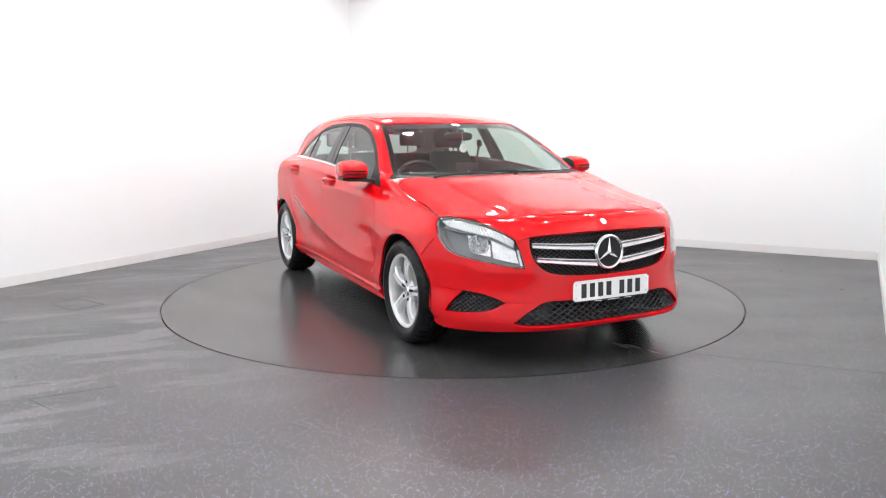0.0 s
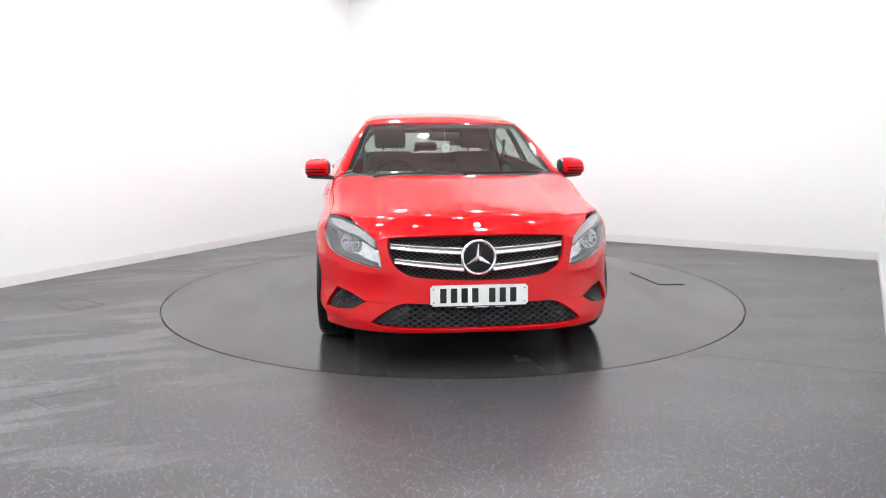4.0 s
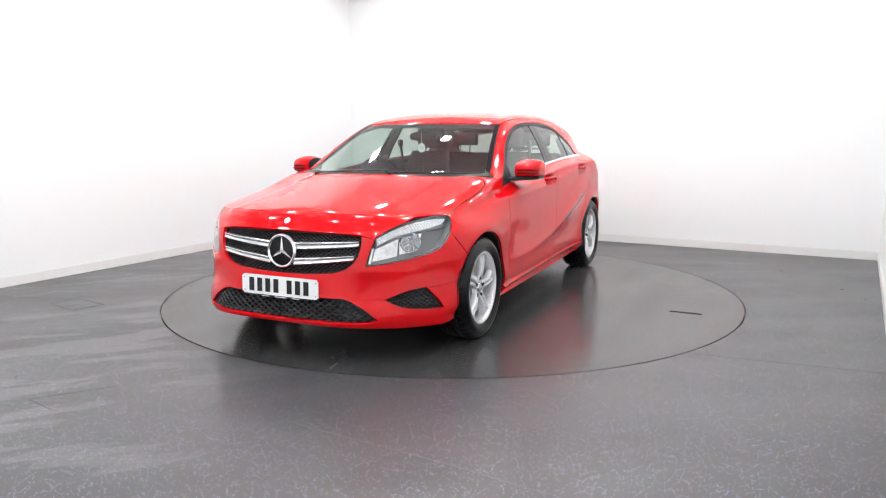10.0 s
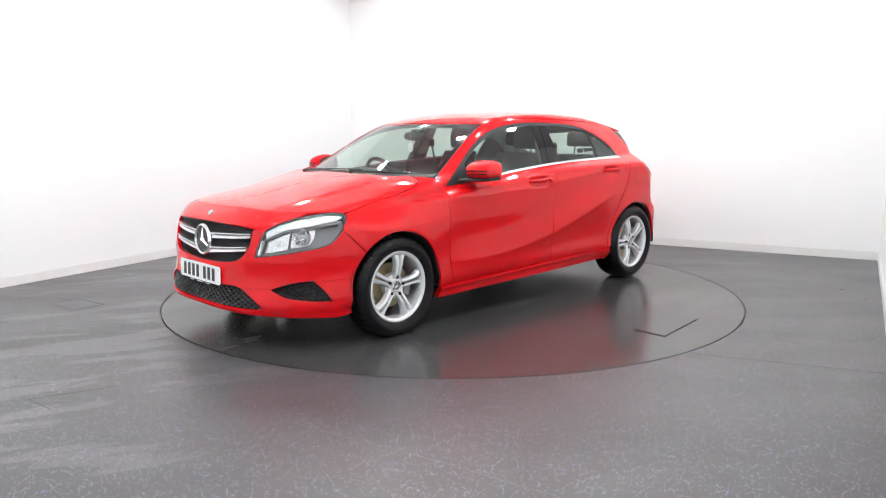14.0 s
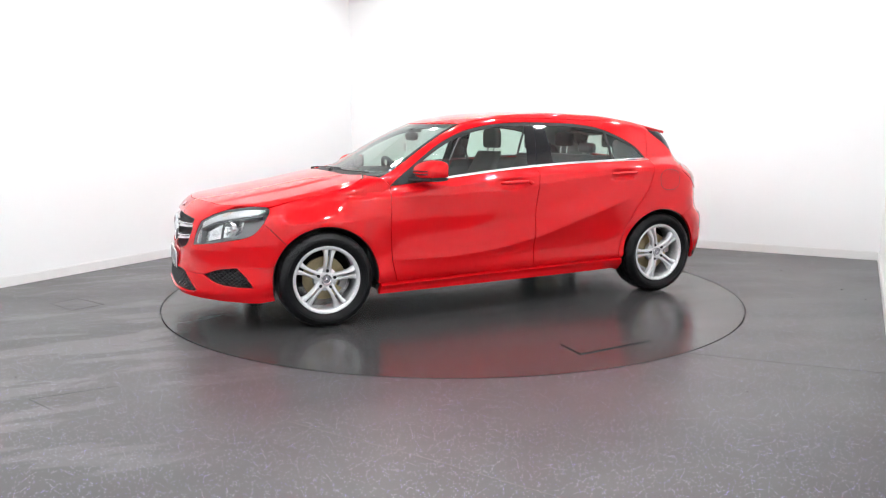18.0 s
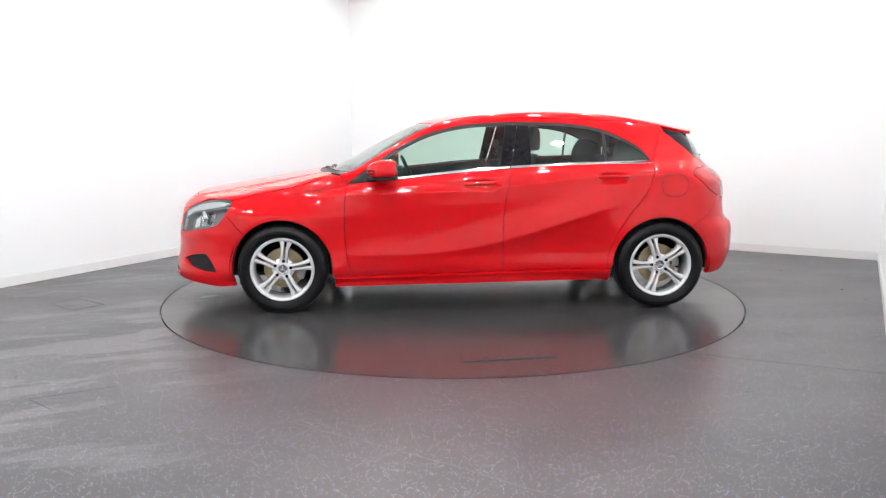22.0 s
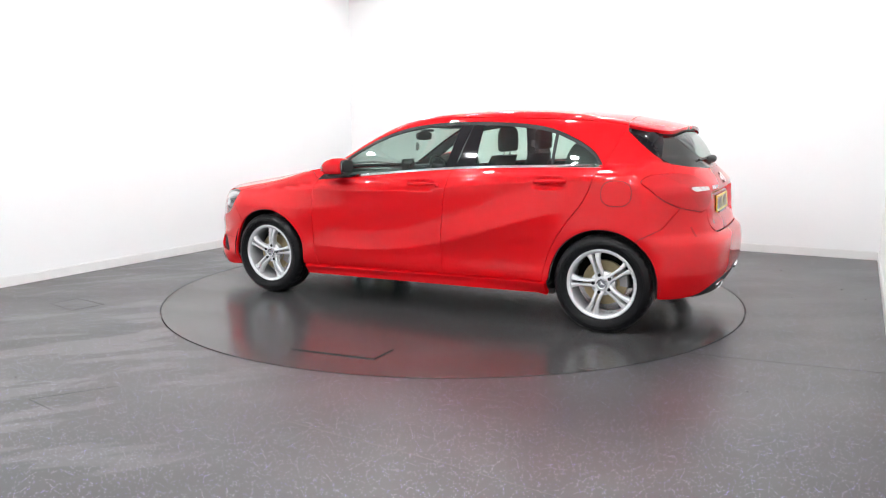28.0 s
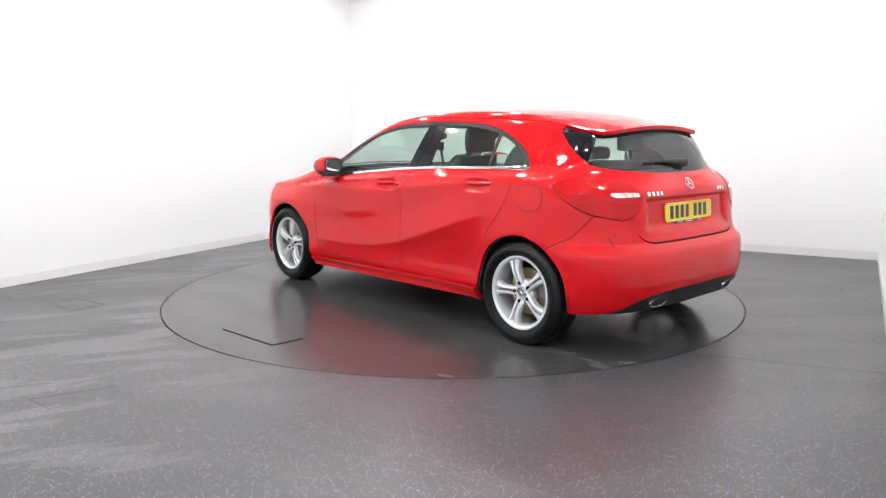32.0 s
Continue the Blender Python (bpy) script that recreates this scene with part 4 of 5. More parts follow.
    for t in np.linspace(-0.42, 0.42, 7):
        c, s = math.cos(t), math.sin(t)
        rings.append([(-r * c, y, r * s) for r, y in ((0.10, -0.03), (0.155, -0.03), (0.158, 0.03), (0.15, 0.038), (0.105, 0.038))])
    loft(bm, rings)
    part("brake_caliper", bm, GREY_METAL, w, "grey cast brake caliper", 40)


DISC = grain(material("brake_disc_steel", (0.33, 0.27, 0.16), 0.4, 0.8), 120, 0.25, 0.02)
CAP_GREY = grain(material("cap_grey", (0.20, 0.21, 0.24), 0.35, 0.4), 300, 0.1)
BOLT = grain(material("wheel_bolt_steel", (0.012, 0.012, 0.014), 0.6, 0.0), 120, 0.2, 0.02)
bsdf(BOLT).inputs["Specular IOR Level"].default_value = 0.2
GREY_METAL = grain(material("grey_cast_metal", (0.3, 0.3, 0.3), 0.5, 0.6), 120, 0.2, 0.05)
wheels = []
first = None
for side in (1, -1):
    for x in (FRONT_AXLE, REAR_AXLE):
        if first is None:
            first = build_wheel(car, x, side)
            wheel_parts(first)
        else:
            w = build_wheel(car, x, side)
            for o in first.children:
                c = o.copy()
                scene.collection.objects.link(c)
                c.parent = w


# ---- under the car ----
def underside():
    bm = bmesh.new()
    box(bm, -1.0, 0.98, -0.76, 0.76, 0.20, 0.235)
    box(bm, -0.92, 0.90, -0.52, 0.52, 0.155, 0.20)
    box(bm, -1.85, -1.0, -0.48, 0.48, 0.225, 0.26)
    box(bm, 0.98, 2.05, -0.48, 0.48, 0.205, 0.235)
    part("floor_pan", bm, CABIN, car, "black underbody panels", 0)
    for ax, r in ((FRONT_AXLE, ARCH_F + 0.012), (REAR_AXLE, ARCH_R + 0.012)):
        for s in (1, -1):
            bm = bmesh.new()
            rings = []
            for k in range(33):
                t = radians(-6 + 192 * k / 32)
                c, z = math.cos(t), math.sin(t)
                rings.append([(ax + q * c, s * y, HUB_Z + q * z) for q, y in ((r + 0.004, 0.866), (r, 0.85), (r, 0.50), (0.05, 0.49))])
            loft(bm, rings, caps=False, closed=False)
            part("wheel_arch_liner", bm, LINER, car, "black wheel arch liner", 40)
            bm = bmesh.new()
            tube(bm, [(ax, s * 0.5, HUB_Z), (ax, s * 0.76, HUB_Z)], 0.035, 12)
            part("axle_stub", bm, GREY_METAL, car, "", 40)
    # exhaust box and pipe
    bm = bmesh.new()
    loft(bm, [superring(-1.74, y, 0.25, 0.11, 0.06, 16, 3, "y") for y in (-0.42, -0.40, 0.40, 0.42)])
    part("exhaust_box", bm, GREY_METAL, car, "", 40)


LINER = grain(material("arch_liner_felt", (0.012, 0.012, 0.012), 0.9), 200, 0.3, 0.1)
underside()


# ---- front details ----
def inside(p, poly):
    x, y = p
    hit = False
    for (x0, y0), (x1, y1) in zip(poly, poly[1:] + poly[:1]):
        if (y0 > y) != (y1 > y) and x < (x1 - x0) * (y - y0) / (y1 - y0) + x0:
            hit = not hit
    return hit


def lattice(name, kind, poly, parent, du, dv, off, r, mat, both=False, label=""):
    """A diamond mesh of thin bars cut to an outline."""
    p = np.array(poly)
    u0, u1, v0, v1 = p[:, 0].min(), p[:, 0].max(), p[:, 1].min(), p[:, 1].max()
    bm = bmesh.new()
    for sgn in (1, -1):
        k0 = int((u0 - (v1 - v0) * du / dv) / du) - 2
        k1 = int((u1 + (v1 - v0) * du / dv) / du) + 2
        for k in range(k0, k1):
            n = max(8, int((v1 - v0) / dv * 4))
            line = []
            runs = []
            for i in range(n + 1):
                v = v0 + (v1 - v0) * i / n
                u = k * du + sgn * (v - v0) * du / dv
                if inside((u, v), poly):
                    line.append((u, v))
                else:
                    if len(line) > 1:
                        runs.append(line)
                    line = []
            if len(line) > 1:
                runs.append(line)
            for run in runs:
                q = cast(kind, run)
                nn = slope(q)
                pts = q + nn * off
                a = [bm.verts.new(w + d * r * np.array(1.0)) for w, d in zip(pts, nn)]
                t = np.gradient(pts, axis=0)
                s = np.cross(t, nn)
                s /= np.linalg.norm(s, axis=1, keepdims=True)
                b1 = [bm.verts.new(w + d * r) for w, d in zip(pts - nn * r, s)]
                b2 = [bm.verts.new(w - d * r) for w, d in zip(pts - nn * r, s)]
                for i in range(len(run) - 1):
                    bm.faces.new((a[i], a[i + 1], b1[i + 1], b1[i]))
                    bm.faces.new((b2[i], b2[i + 1], a[i + 1], a[i]))
    if both:
        g = bmesh.ops.duplicate(bm, geom=bm.verts[:] + bm.edges[:] + bm.faces[:])
        for e in g["geom"]:
            if isinstance(e, bmesh.types.BMVert):
                e.co.y = -e.co.y
    return part(name, bm, mat, parent, label, 30)


def place(kind, uv):
    p = cast(kind, [uv])
    return Vector(p[0]), Vector(slope(p)[0])


def frame_at(p, n, up=(0, 0, 1)):
    """A pose whose z axis is n and whose y axis is near up."""
    z = Vector(n).normalized()
    x = Vector(up).cross(z).normalized()
    y = z.cross(x)
    m = Matrix((x, y, z)).transposed().to_4x4()
    m.translation = p
    return m


MESH_BLACK = grain(material("black_mesh_plastic", (0.05, 0.05, 0.054), 0.3), 300, 0.2, 0.05)


def emblem(parent, m, r, name="emblem", disc=None, ring=CHROME):
    """A ringed three-bladed badge, modelled as plain shapes."""
    e = new(name)
    e.parent = parent
    e.matrix_basis = m
    bm = bmesh.new()
    lathe(bm, [(0.0002, 0.004), (r * 0.84, 0.003), (r * 0.9, -0.004)], 40, "z")
    part("disc", bm, disc or BLACK_GLOSS, e, "", 40)
    bm = bmesh.new()
    lathe(bm, [(r * 0.80, 0.002), (r * 0.83, r * 0.10), (r * 0.90, r * 0.13), (r * 0.97, r * 0.09), (r, -0.004), (r * 0.8, -0.004)], 48, "z", closed=True)
    part("ring", bm, ring, e, "silver ring", 50)
    bm = bmesh.new()
    for k in range(3):
        a = radians(90 + 120 * k)
        d, s = Vector((math.cos(a), math.sin(a), 0)), Vector((-math.sin(a), math.cos(a), 0))
        tip = bm.verts.new(d * r * 0.84 + Vector((0, 0, 0.004)))
        mid = bm.verts.new(Vector((0, 0, r * 0.17)))
        for w in (1, -1):
            b0 = bm.verts.new(s * w * r * 0.13 + d * r * 0.09 + Vector((0, 0, 0.003)))
            bm.faces.new((mid, b0, tip) if w > 0 else (mid, tip, b0))
    part("blades", bm, ring, e, "silver three-bladed shape", 20)
    return e


def front_details():
    g = S["grille_top"] + S["grille_low"][1:]
    grille = new("grille")
    grille.parent = car
    hang("backing", skin("backing", "front", [g], DARK, both=True, off=-0.055, depth=-0.05, flange=0, gap=-0.002), grille)
    lattice("mesh", "front", g, grille, 0.032, 0.021, -0.03, 0.0028, MESH_BLACK, True, "black diamond mesh")
    # two bright slats each side
    for s in (1, -1):
        for (zi, zo, h) in ((0.647, 0.672, 0.0155), (0.560, 0.596, 0.0150)):
            bm = bmesh.new()
            rings = []
            for t in np.linspace(0, 1, 12):
                y = 0.080 + (0.462 - (0.02 if zi < 0.6 else 0) - 0.080) * t
                z = zi + (zo - zi) * t
                hh = h * (1.25 - 0.35 * t)
                x = cast("ahead", [(y, z)])[0][0] - 0.004
                rings.append([(x - 0.030, s * y, z + hh), (x - 0.002, s * y, z + hh), (x + 0.001, s * y, z + hh * 0.75), (x - 0.005, s * y, z + hh * 0.1), (x - 0.005, s * y, z - hh * 0.1), (x + 0.001, s * y, z - hh * 0.75), (x - 0.002, s * y, z - hh), (x - 0.030, s * y, z - hh)])
            loft(bm, rings)
            part("slat", bm, SATIN, grille, "satin silver grille slat", 30)
    p = Vector((float(cast("ahead", [(0.0, 0.615)])[0][0]) - 0.004, 0, 0.615))
    emblem(grille, frame_at(p, (1, 0, 0.04)), 0.098)
    # surround lip of the grille
    p, n = place("top", (2.134, 0.0))
    emblem(car, frame_at(p + n * 0.003, n, (0.3, 0, 1)), 0.021, "bonnet_badge", LAMP_GREY)
    # lower intake and corner intakes
    low = S["low_top"] + S["lip"][1:]
    intake = new("lower_intake")
    intake.parent = car
    hang("backing", skin("backing", "front", [low], DARK, both=True, off=-0.06, depth=-0.05, flange=0, gap=-0.002), intake)
    lattice("mesh", "front", low, intake, 0.046, 0.031, -0.016, 0.0042, MESH_BLACK, True, "black diamond mesh")
    cheek = on("front", "ahead", through_points([(0.36, 0.373), (0.41, 0.372), (0.50, 0.325), (0.575, 0.262)])) + on("front", "ahead", [(0.54, 0.248), (0.40, 0.248)])
    pair("cheek", "front", [cheek], BLACK_PLASTIC, intake, "black intake cheek", off=-0.022, depth=0.01, flange=0, gap=0.002)
    pl, pr = new("corner_intake"), new("corner_intake")
    pl.parent = pr.parent = car
    fog = S["fog_up"] + S["fog_lo"][1:-1]
    pair("backing", "front", [fog], BLACK_PLASTIC, (pl, pr), off=-0.03, depth=-0.027, flange=0, gap=-0.001)
    m1 = lattice("mesh", "front", [q for q in fog], pl, 0.032, 0.023, -0.022, 0.0045, MESH_BLACK, False, "black diamond mesh")
    hang("mesh", mirrored(m1.data), pr, "black diamond mesh")
    # number plate: its characters are plain bars
    plate = new("front_number_plate")
    plate.parent = car
    plate.matrix_basis = frame_at(Vector((2.2315, 0, 0.419)), (1, 0, 0.036))
    plate_parts(plate, PLATE_WHITE)
    bm = bmesh.new()
    box(bm, -0.15, 0.16, -0.066, -0.056, -0.014, 0.002)
    part("holder", bm, BLACK_PLASTIC, plate, "black plate holder", 0)
    bm = bmesh.new()
    for x0, x1 in ((-0.12, -0.07), (-0.03, 0.05), (0.085, 0.135)):
        box(bm, x0, x1, -0.064, -0.060, 0.002, 0.003)
    part("holder_writing", bm, PLATE_WHITE, plate, "small white bars of writing", 0)


def plate_parts(plate, mat):
    bm = bmesh.new()
    vs = box(bm, -0.26, 0.26, -0.0555, 0.0555, -0.006, 0.0)
    es = [e for e in bm.edges if abs(e.verts[0].co.z - e.verts[1].co.z) > 0.004]
    bmesh.ops.bevel(bm, geom=es, offset=0.01, segments=3, affect="EDGES")
    part("plate", bm, mat, plate, "", 30)
    x = -0.215
    for k in range(7):
        bm = bmesh.new()
        box(bm, x + 0.006, x + 0.040, -0.0385, 0.0385, 0.0003, 0.0012)
        part("bar", bm, PLATE_BLACK, plate, "", 0)
        x += 0.0565 + (0.034 if k == 3 else 0)
    for sx in (-0.243, 0.243):
        for sy in (-0.036, 0.036):
            bm = bmesh.new()
            lathe(bm, [(0.0002, 0.002), (0.0035, 0.0018), (0.0048, 0.0)], 10, "z")
            bmesh.ops.translate(bm, verts=bm.verts, vec=(sx, sy, 0))
            part("screw", bm, SATIN, plate, "", 40)


PLATE_WHITE = grain(material("plate_white", (0.93, 0.93, 0.92), 0.25, 0, 0.5), 80, 0.03)
PLATE_YELLOW = grain(material("plate_yellow", (0.82, 0.58, 0.02), 0.25, 0, 0.5), 80, 0.03)
PLATE_BLACK = material("plate_black", (0.01, 0.01, 0.012), 0.3)
LAMP_GREY = grain(material("lamp_housing_grey", (0.62, 0.63, 0.64), 0.3, 0.2), 90, 0.1)
# the strong mottling puts broken facet reflections into the reflector's colour
LAMP_SILVER = grain(material("lamp_reflector", (0.92, 0.93, 0.94), 0.13, 0.85), 45, 0.25, 0.0, 0.08, big=20.0)
LAMP_SHELL = grain(material("lamp_shell_grey", (0.33, 0.33, 0.34), 0.4, 0.0), 90, 0.12)
LAMP_RIB = grain(material("ribbed_silver_reflector", (0.90, 0.91, 0.92), 0.22, 0.4), 90, 0.12)
BROW_GREY = grain(material("lamp_brow_grey", (0.13, 0.13, 0.14), 0.35), 90, 0.1)
BULB = grain(material("bulb_glass", (0.75, 0.76, 0.78), 0.05, 0.4), 50, 0.05)
AMBER = grain(material("amber_lamp_glass", (0.75, 0.36, 0.16), 0.2, 0.2, 0.5), 90, 0.15)
front_details()


def headlamps():
    outline = S["lamp_in"] + S["lamp_up"][1:] + on("front", "side", through_points([(1.80, 0.806), (1.75, 0.806), (1.70, 0.797), (1.692, 0.782), (1.735, 0.704)], 4)) + S["lamp_lo"][1:-1]
    hl, hr = new("headlamp"), new("headlamp")
    hl.parent = hr.parent = car
    both = (hl, hr)
    pair("lens_cover", "front", [outline], CLEAR, both, "clear lamp cover", depth=0.004, flange=0, gap=0.003, step=0.03)
    pair("housing", "front", [outline], LAMP_SHELL, both, "grey lamp housing", off=-0.085, depth=-0.081, flange=0, gap=0.0)
    # the upper light strip with its ribbed reflector, and the brow under it
    upper = on("front", "ahead", through_points([(0.545, 0.700), (0.60, 0.742), (0.66, 0.775)])) + on("front", "side", through_points([(1.83, 0.796), (1.77, 0.797), (1.712, 0.788)])) + on("front", "side", through_points([(1.76, 0.762), (1.85, 0.745)])) + on("front", "ahead", through_points([(0.64, 0.715), (0.555, 0.660)]))
    pair("strip_reflector", "front", [upper], LAMP_RIB, both, "ribbed silver reflector strip", off=-0.018, depth=0.02, flange=0, gap=0.002, rim_mat=LAMP_GREY)
    lower = on("front", "ahead", through_points([(0.548, 0.645), (0.60, 0.672), (0.655, 0.700)])) + on("front", "ahead", through_points([(0.655, 0.600), (0.59, 0.585), (0.535, 0.575)]))
    pair("inner_reflector", "front", [lower], LAMP_SILVER, both, "bright square reflector", off=-0.060, depth=0.015, flange=0, gap=0.001, rim_mat=LAMP_GREY)
    m1 = lattice("reflector_ribs", "front", upper, hl, 0.018, 0.030, -0.0145, 0.0022, LAMP_RIB, False, "fine ribs of the light strip")
    hang("reflector_ribs", mirrored(m1.data), hr, "fine ribs of the light strip")
    outer = on("front", "ahead", through_points([(0.662, 0.700), (0.70, 0.722), (0.745, 0.735)])) + on("front", "ahead", through_points([(0.752, 0.66), (0.735, 0.622), (0.665, 0.606)]))
    pair("outer_reflector", "front", [outer], LAMP_SILVER, both, "bright bowl behind the bulb", off=-0.070, depth=0.012, flange=0, gap=0.001, rim_mat=LAMP_GREY)
    brow = on("front", "ahead", through_points([(0.548, 0.660), (0.60, 0.690), (0.64, 0.713)])) + on("front", "side", through_points([(1.85, 0.743), (1.76, 0.760), (1.74, 0.752), (1.84, 0.733)])) + on("front", "ahead", through_points([(0.64, 0.700), (0.60, 0.678), (0.548, 0.648)]))
    pair("brow", "front", [brow], BROW_GREY, both, "dark grey brow below the light strip", off=-0.018, depth=0.055, flange=0, gap=0.0)
    for k in range(5):
        amber = on("front", "ahead", [(0.655 + 0.006 * k, 0.742 + 0.004 * k), (0.658 + 0.006 * k, 0.768 + 0.003 * k), (0.660 + 0.006 * k, 0.769 + 0.003 * k), (0.657 + 0.006 * k, 0.742 + 0.004 * k)])
        pair("amber_rib", "front", [amber], AMBER, both, "amber rib", off=-0.016, depth=0.004, flange=0, gap=0.0)
    # round main reflector with facets and a bulb, and the vertical light bar at the inner edge
    p, n = place("front", on("front", "ahead", [(0.703, 0.672)])[0])
    for par, s in ((hl, 1), (hr, -1)):
        m = frame_at(Vector((p.x, s * p.y, p.z)) - Vector((n.x, s * n.y, n.z)) * 0.036, (0.93, s * 0.35, 0.02))
        bm = bmesh.new()
        lathe(bm, [(0.012, -0.034), (0.028, -0.026), (0.042, -0.008), (0.050, 0.006), (0.054, 0.006), (0.055, -0.02)], 36, "z")
        bmesh.ops.transform(bm, matrix=m, verts=bm.verts)
        part("main_reflector", bm, LAMP_SILVER, par, "round faceted chrome reflector", 15)
        for k in range(10):
            bm = bmesh.new()
            a0 = 2 * math.pi * k / 10
            c, d = math.cos(a0), math.sin(a0)
            tube(bm, [(0.020 * c, 0.020 * d, -0.027), (0.048 * c, 0.048 * d, 0.005)], 0.0028, 6)
            bmesh.ops.transform(bm, matrix=m, verts=bm.verts)
            part("facet", bm, LAMP_GREY, par, "", 40)
        bm = bmesh.new()
        lathe(bm, [(0.0003, 0.004), (0.008, 0.002), (0.012, -0.008), (0.012, -0.034)], 16, "z")
        bmesh.ops.transform(bm, matrix=m, verts=bm.verts)
        part("bulb", bm, BULB, par, "", 60)
    bar = on("front", "ahead", [(0.532, 0.648), (0.541, 0.650), (0.532, 0.568), (0.520, 0.566)])
    pair("light_bar", "front", [bar], LAMP_SILVER, both, "", off=-0.012, depth=0.02, flange=0, gap=0.0)


headlamps()


# ---- rear details ----
def rear_details():
    plate = new("rear_number_plate")
    plate.parent = car
    p, n = place("rear", (0.0, 0.797))
    plate.matrix_basis = frame_at(p + n * 0.009, n)
    plate_parts(plate, PLATE_YELLOW)
    bm = bmesh.new()
    box(bm, -0.16, 0.15, -0.068, -0.056, -0.012, 0.002)
    part("holder", bm, BLACK_PLASTIC, plate, "black plate holder", 0)
    bm = bmesh.new()
    for x0, x1 in ((-0.13, -0.08), (-0.04, 0.04), (0.095, 0.135)):
        box(bm, x0, x1, -0.065, -0.061, 0.002, 0.003)
    part("holder_writing", bm, PLATE_WHITE, plate, "small white bars of writing", 0)
    p, n = place("rear", (0.0, 0.958))
    emblem(car, frame_at(p + n * 0.004, n), 0.041, "rear_badge", RED)
    # model lettering as plain silver bars
    for y0, count, w in ((0.43, 4, 0.030), (-0.32, 3, 0.026)):
        lettering = new("badge_lettering")
        lettering.parent = car
        for k in range(count):
            y = y0 - k * (w + 0.008)
            p, n = place("rear", on("rear", "behind", [(y, 0.917)])[0])
            bm = bmesh.new()
            box(bm, -w * 0.36, w * 0.36, -0.012, 0.012, 0.0, 0.004, frame_at(p, n))
            part("bar", bm, CHROME, lettering, "", 0)
    # light bands inside the tail lamps
    bands = [on("rear", "behind", q) for q in ([(0.668, 0.922), (0.655, 0.929), (0.600, 0.929), (0.585, 0.903), (0.640, 0.902), (0.660, 0.909)], [(0.594, 0.929), (0.553, 0.928), (0.545, 0.903), (0.580, 0.903)], [(0.547, 0.928), (0.506, 0.926), (0.499, 0.915), (0.504, 0.904), (0.540, 0.903)])]
    ring = on("rear", "behind", [(0.680, 0.924), (0.66, 0.935), (0.60, 0.936), (0.505, 0.933), (0.493, 0.915), (0.502, 0.897), (0.60, 0.896), (0.65, 0.896), (0.672, 0.908)])
    lamps = [o for o in car.children if o.name.startswith("tail_lamp")]
    pair("band_surround", "rear", [ring], TAIL_DEEP, (lamps[0], lamps[1]), "dark red rim round the clear band", off=0.0050, depth=0.003, flange=0, gap=0.0)
    for band in bands:
        pair("clear_band", "rear", [band], TAIL_CLEAR, (lamps[0], lamps[1]), "clear indicator band", off=0.0062, depth=0.004, flange=0, gap=0.001)
    upper = on("rear", "behind", [(0.72, 0.995), (0.62, 0.998), (0.55, 0.988), (0.517, 0.962), (0.508, 0.945), (0.62, 0.945), (0.70, 0.947)])
    pair("upper_cell", "rear", [upper], TAIL_DEEP, (lamps[0], lamps[1]), "darker red lamp cell", off=0.0050, depth=0.003, flange=0, gap=0.001)
    lower = on("rear", "behind", [(0.69, 0.885), (0.60, 0.884), (0.505, 0.884), (0.52, 0.84), (0.57, 0.80), (0.63, 0.805)])
    pair("lower_cell", "rear", [lower], TAIL_DEEP, (lamps[0], lamps[1]), "darker red lamp cell", off=0.0050, depth=0.003, flange=0, gap=0.001)
    # bumper reflectors
    slit = on("rear", "side", [(-1.845, 0.690), (-1.852, 0.690), (-1.885, 0.632), (-1.876, 0.632)])
    pair("reflector", "rear", [slit], TAIL_DEEP, car, "narrow dark red reflector", off=0.002, depth=0.004, flange=0, gap=0)
    # twin exhaust tips
    for s in (1, -1):
        loop = lambda k, off: [tuple(v) for v in (lambda q: q + slope(q) * off)(cast("behind", [(s * 0.40 + 0.072 * k * math.cos(a), 0.300 + 0.0265 * k * math.sin(a)) for a in np.linspace(0, 2 * math.pi, 36, endpoint=False)]))]
        bm = bmesh.new()
        loft(bm, [loop(1.0, -0.02), loop(1.0, 0.004), loop(0.985, 0.006), loop(0.95, 0.005), loop(0.93, -0.004)], caps=False)
        part("exhaust_tip", bm, CHROME, car, "oval chrome exhaust tip", 40)
        # flat dark disc across the mouth, in place of the shade inside the pipe
        bm = bmesh.new()
        loft(bm, [loop(0.94, -0.002), loop(0.3, -0.002)])
        part("exhaust_bore", bm, DARK, car, "", 40)
    # rear wiper
    wiper = new("rear_wiper")
    wiper.parent = car
    q = cast("behind", [(-0.06, 1.075), (0.02, 1.082), (0.16, 1.088), (0.32, 1.082)])
    nn = slope(q)
    bm = bmesh.new()
    tube(bm, [Vector(a + b * 0.016) for a, b in zip(q[:3], nn)], [0.026, 0.021, 0.008], 10)
    part("arm", bm, BLACK_PLASTIC, wiper, "", 40)
    bm = bmesh.new()
    tube(bm, [Vector(a + b * 0.010) for a, b in zip(q[1:], nn[1:])], 0.007, 6)
    part("blade", bm, RUBBER, wiper, "", 40)
    bm = bmesh.new()
    lathe(bm, [(0.0003, 0.03), (0.018, 0.026), (0.024, 0.0)], 16, "z")
    bmesh.ops.transform(bm, matrix=frame_at(Vector(q[0]), nn[0]), verts=bm.verts)
    part("pivot_cap", bm, BLACK_PLASTIC, wiper, "", 40)
    # fuel flap on the left quarter, and the high brake lamp under the spoiler
    ring = [(-1.427 + 0.093 * math.copysign(abs(math.cos(a)) ** 0.75, math.cos(a)), 0.892 + 0.078 * math.copysign(abs(math.sin(a)) ** 0.75, math.sin(a))) for a in np.linspace(0, 2 * math.pi, 48, endpoint=False)]
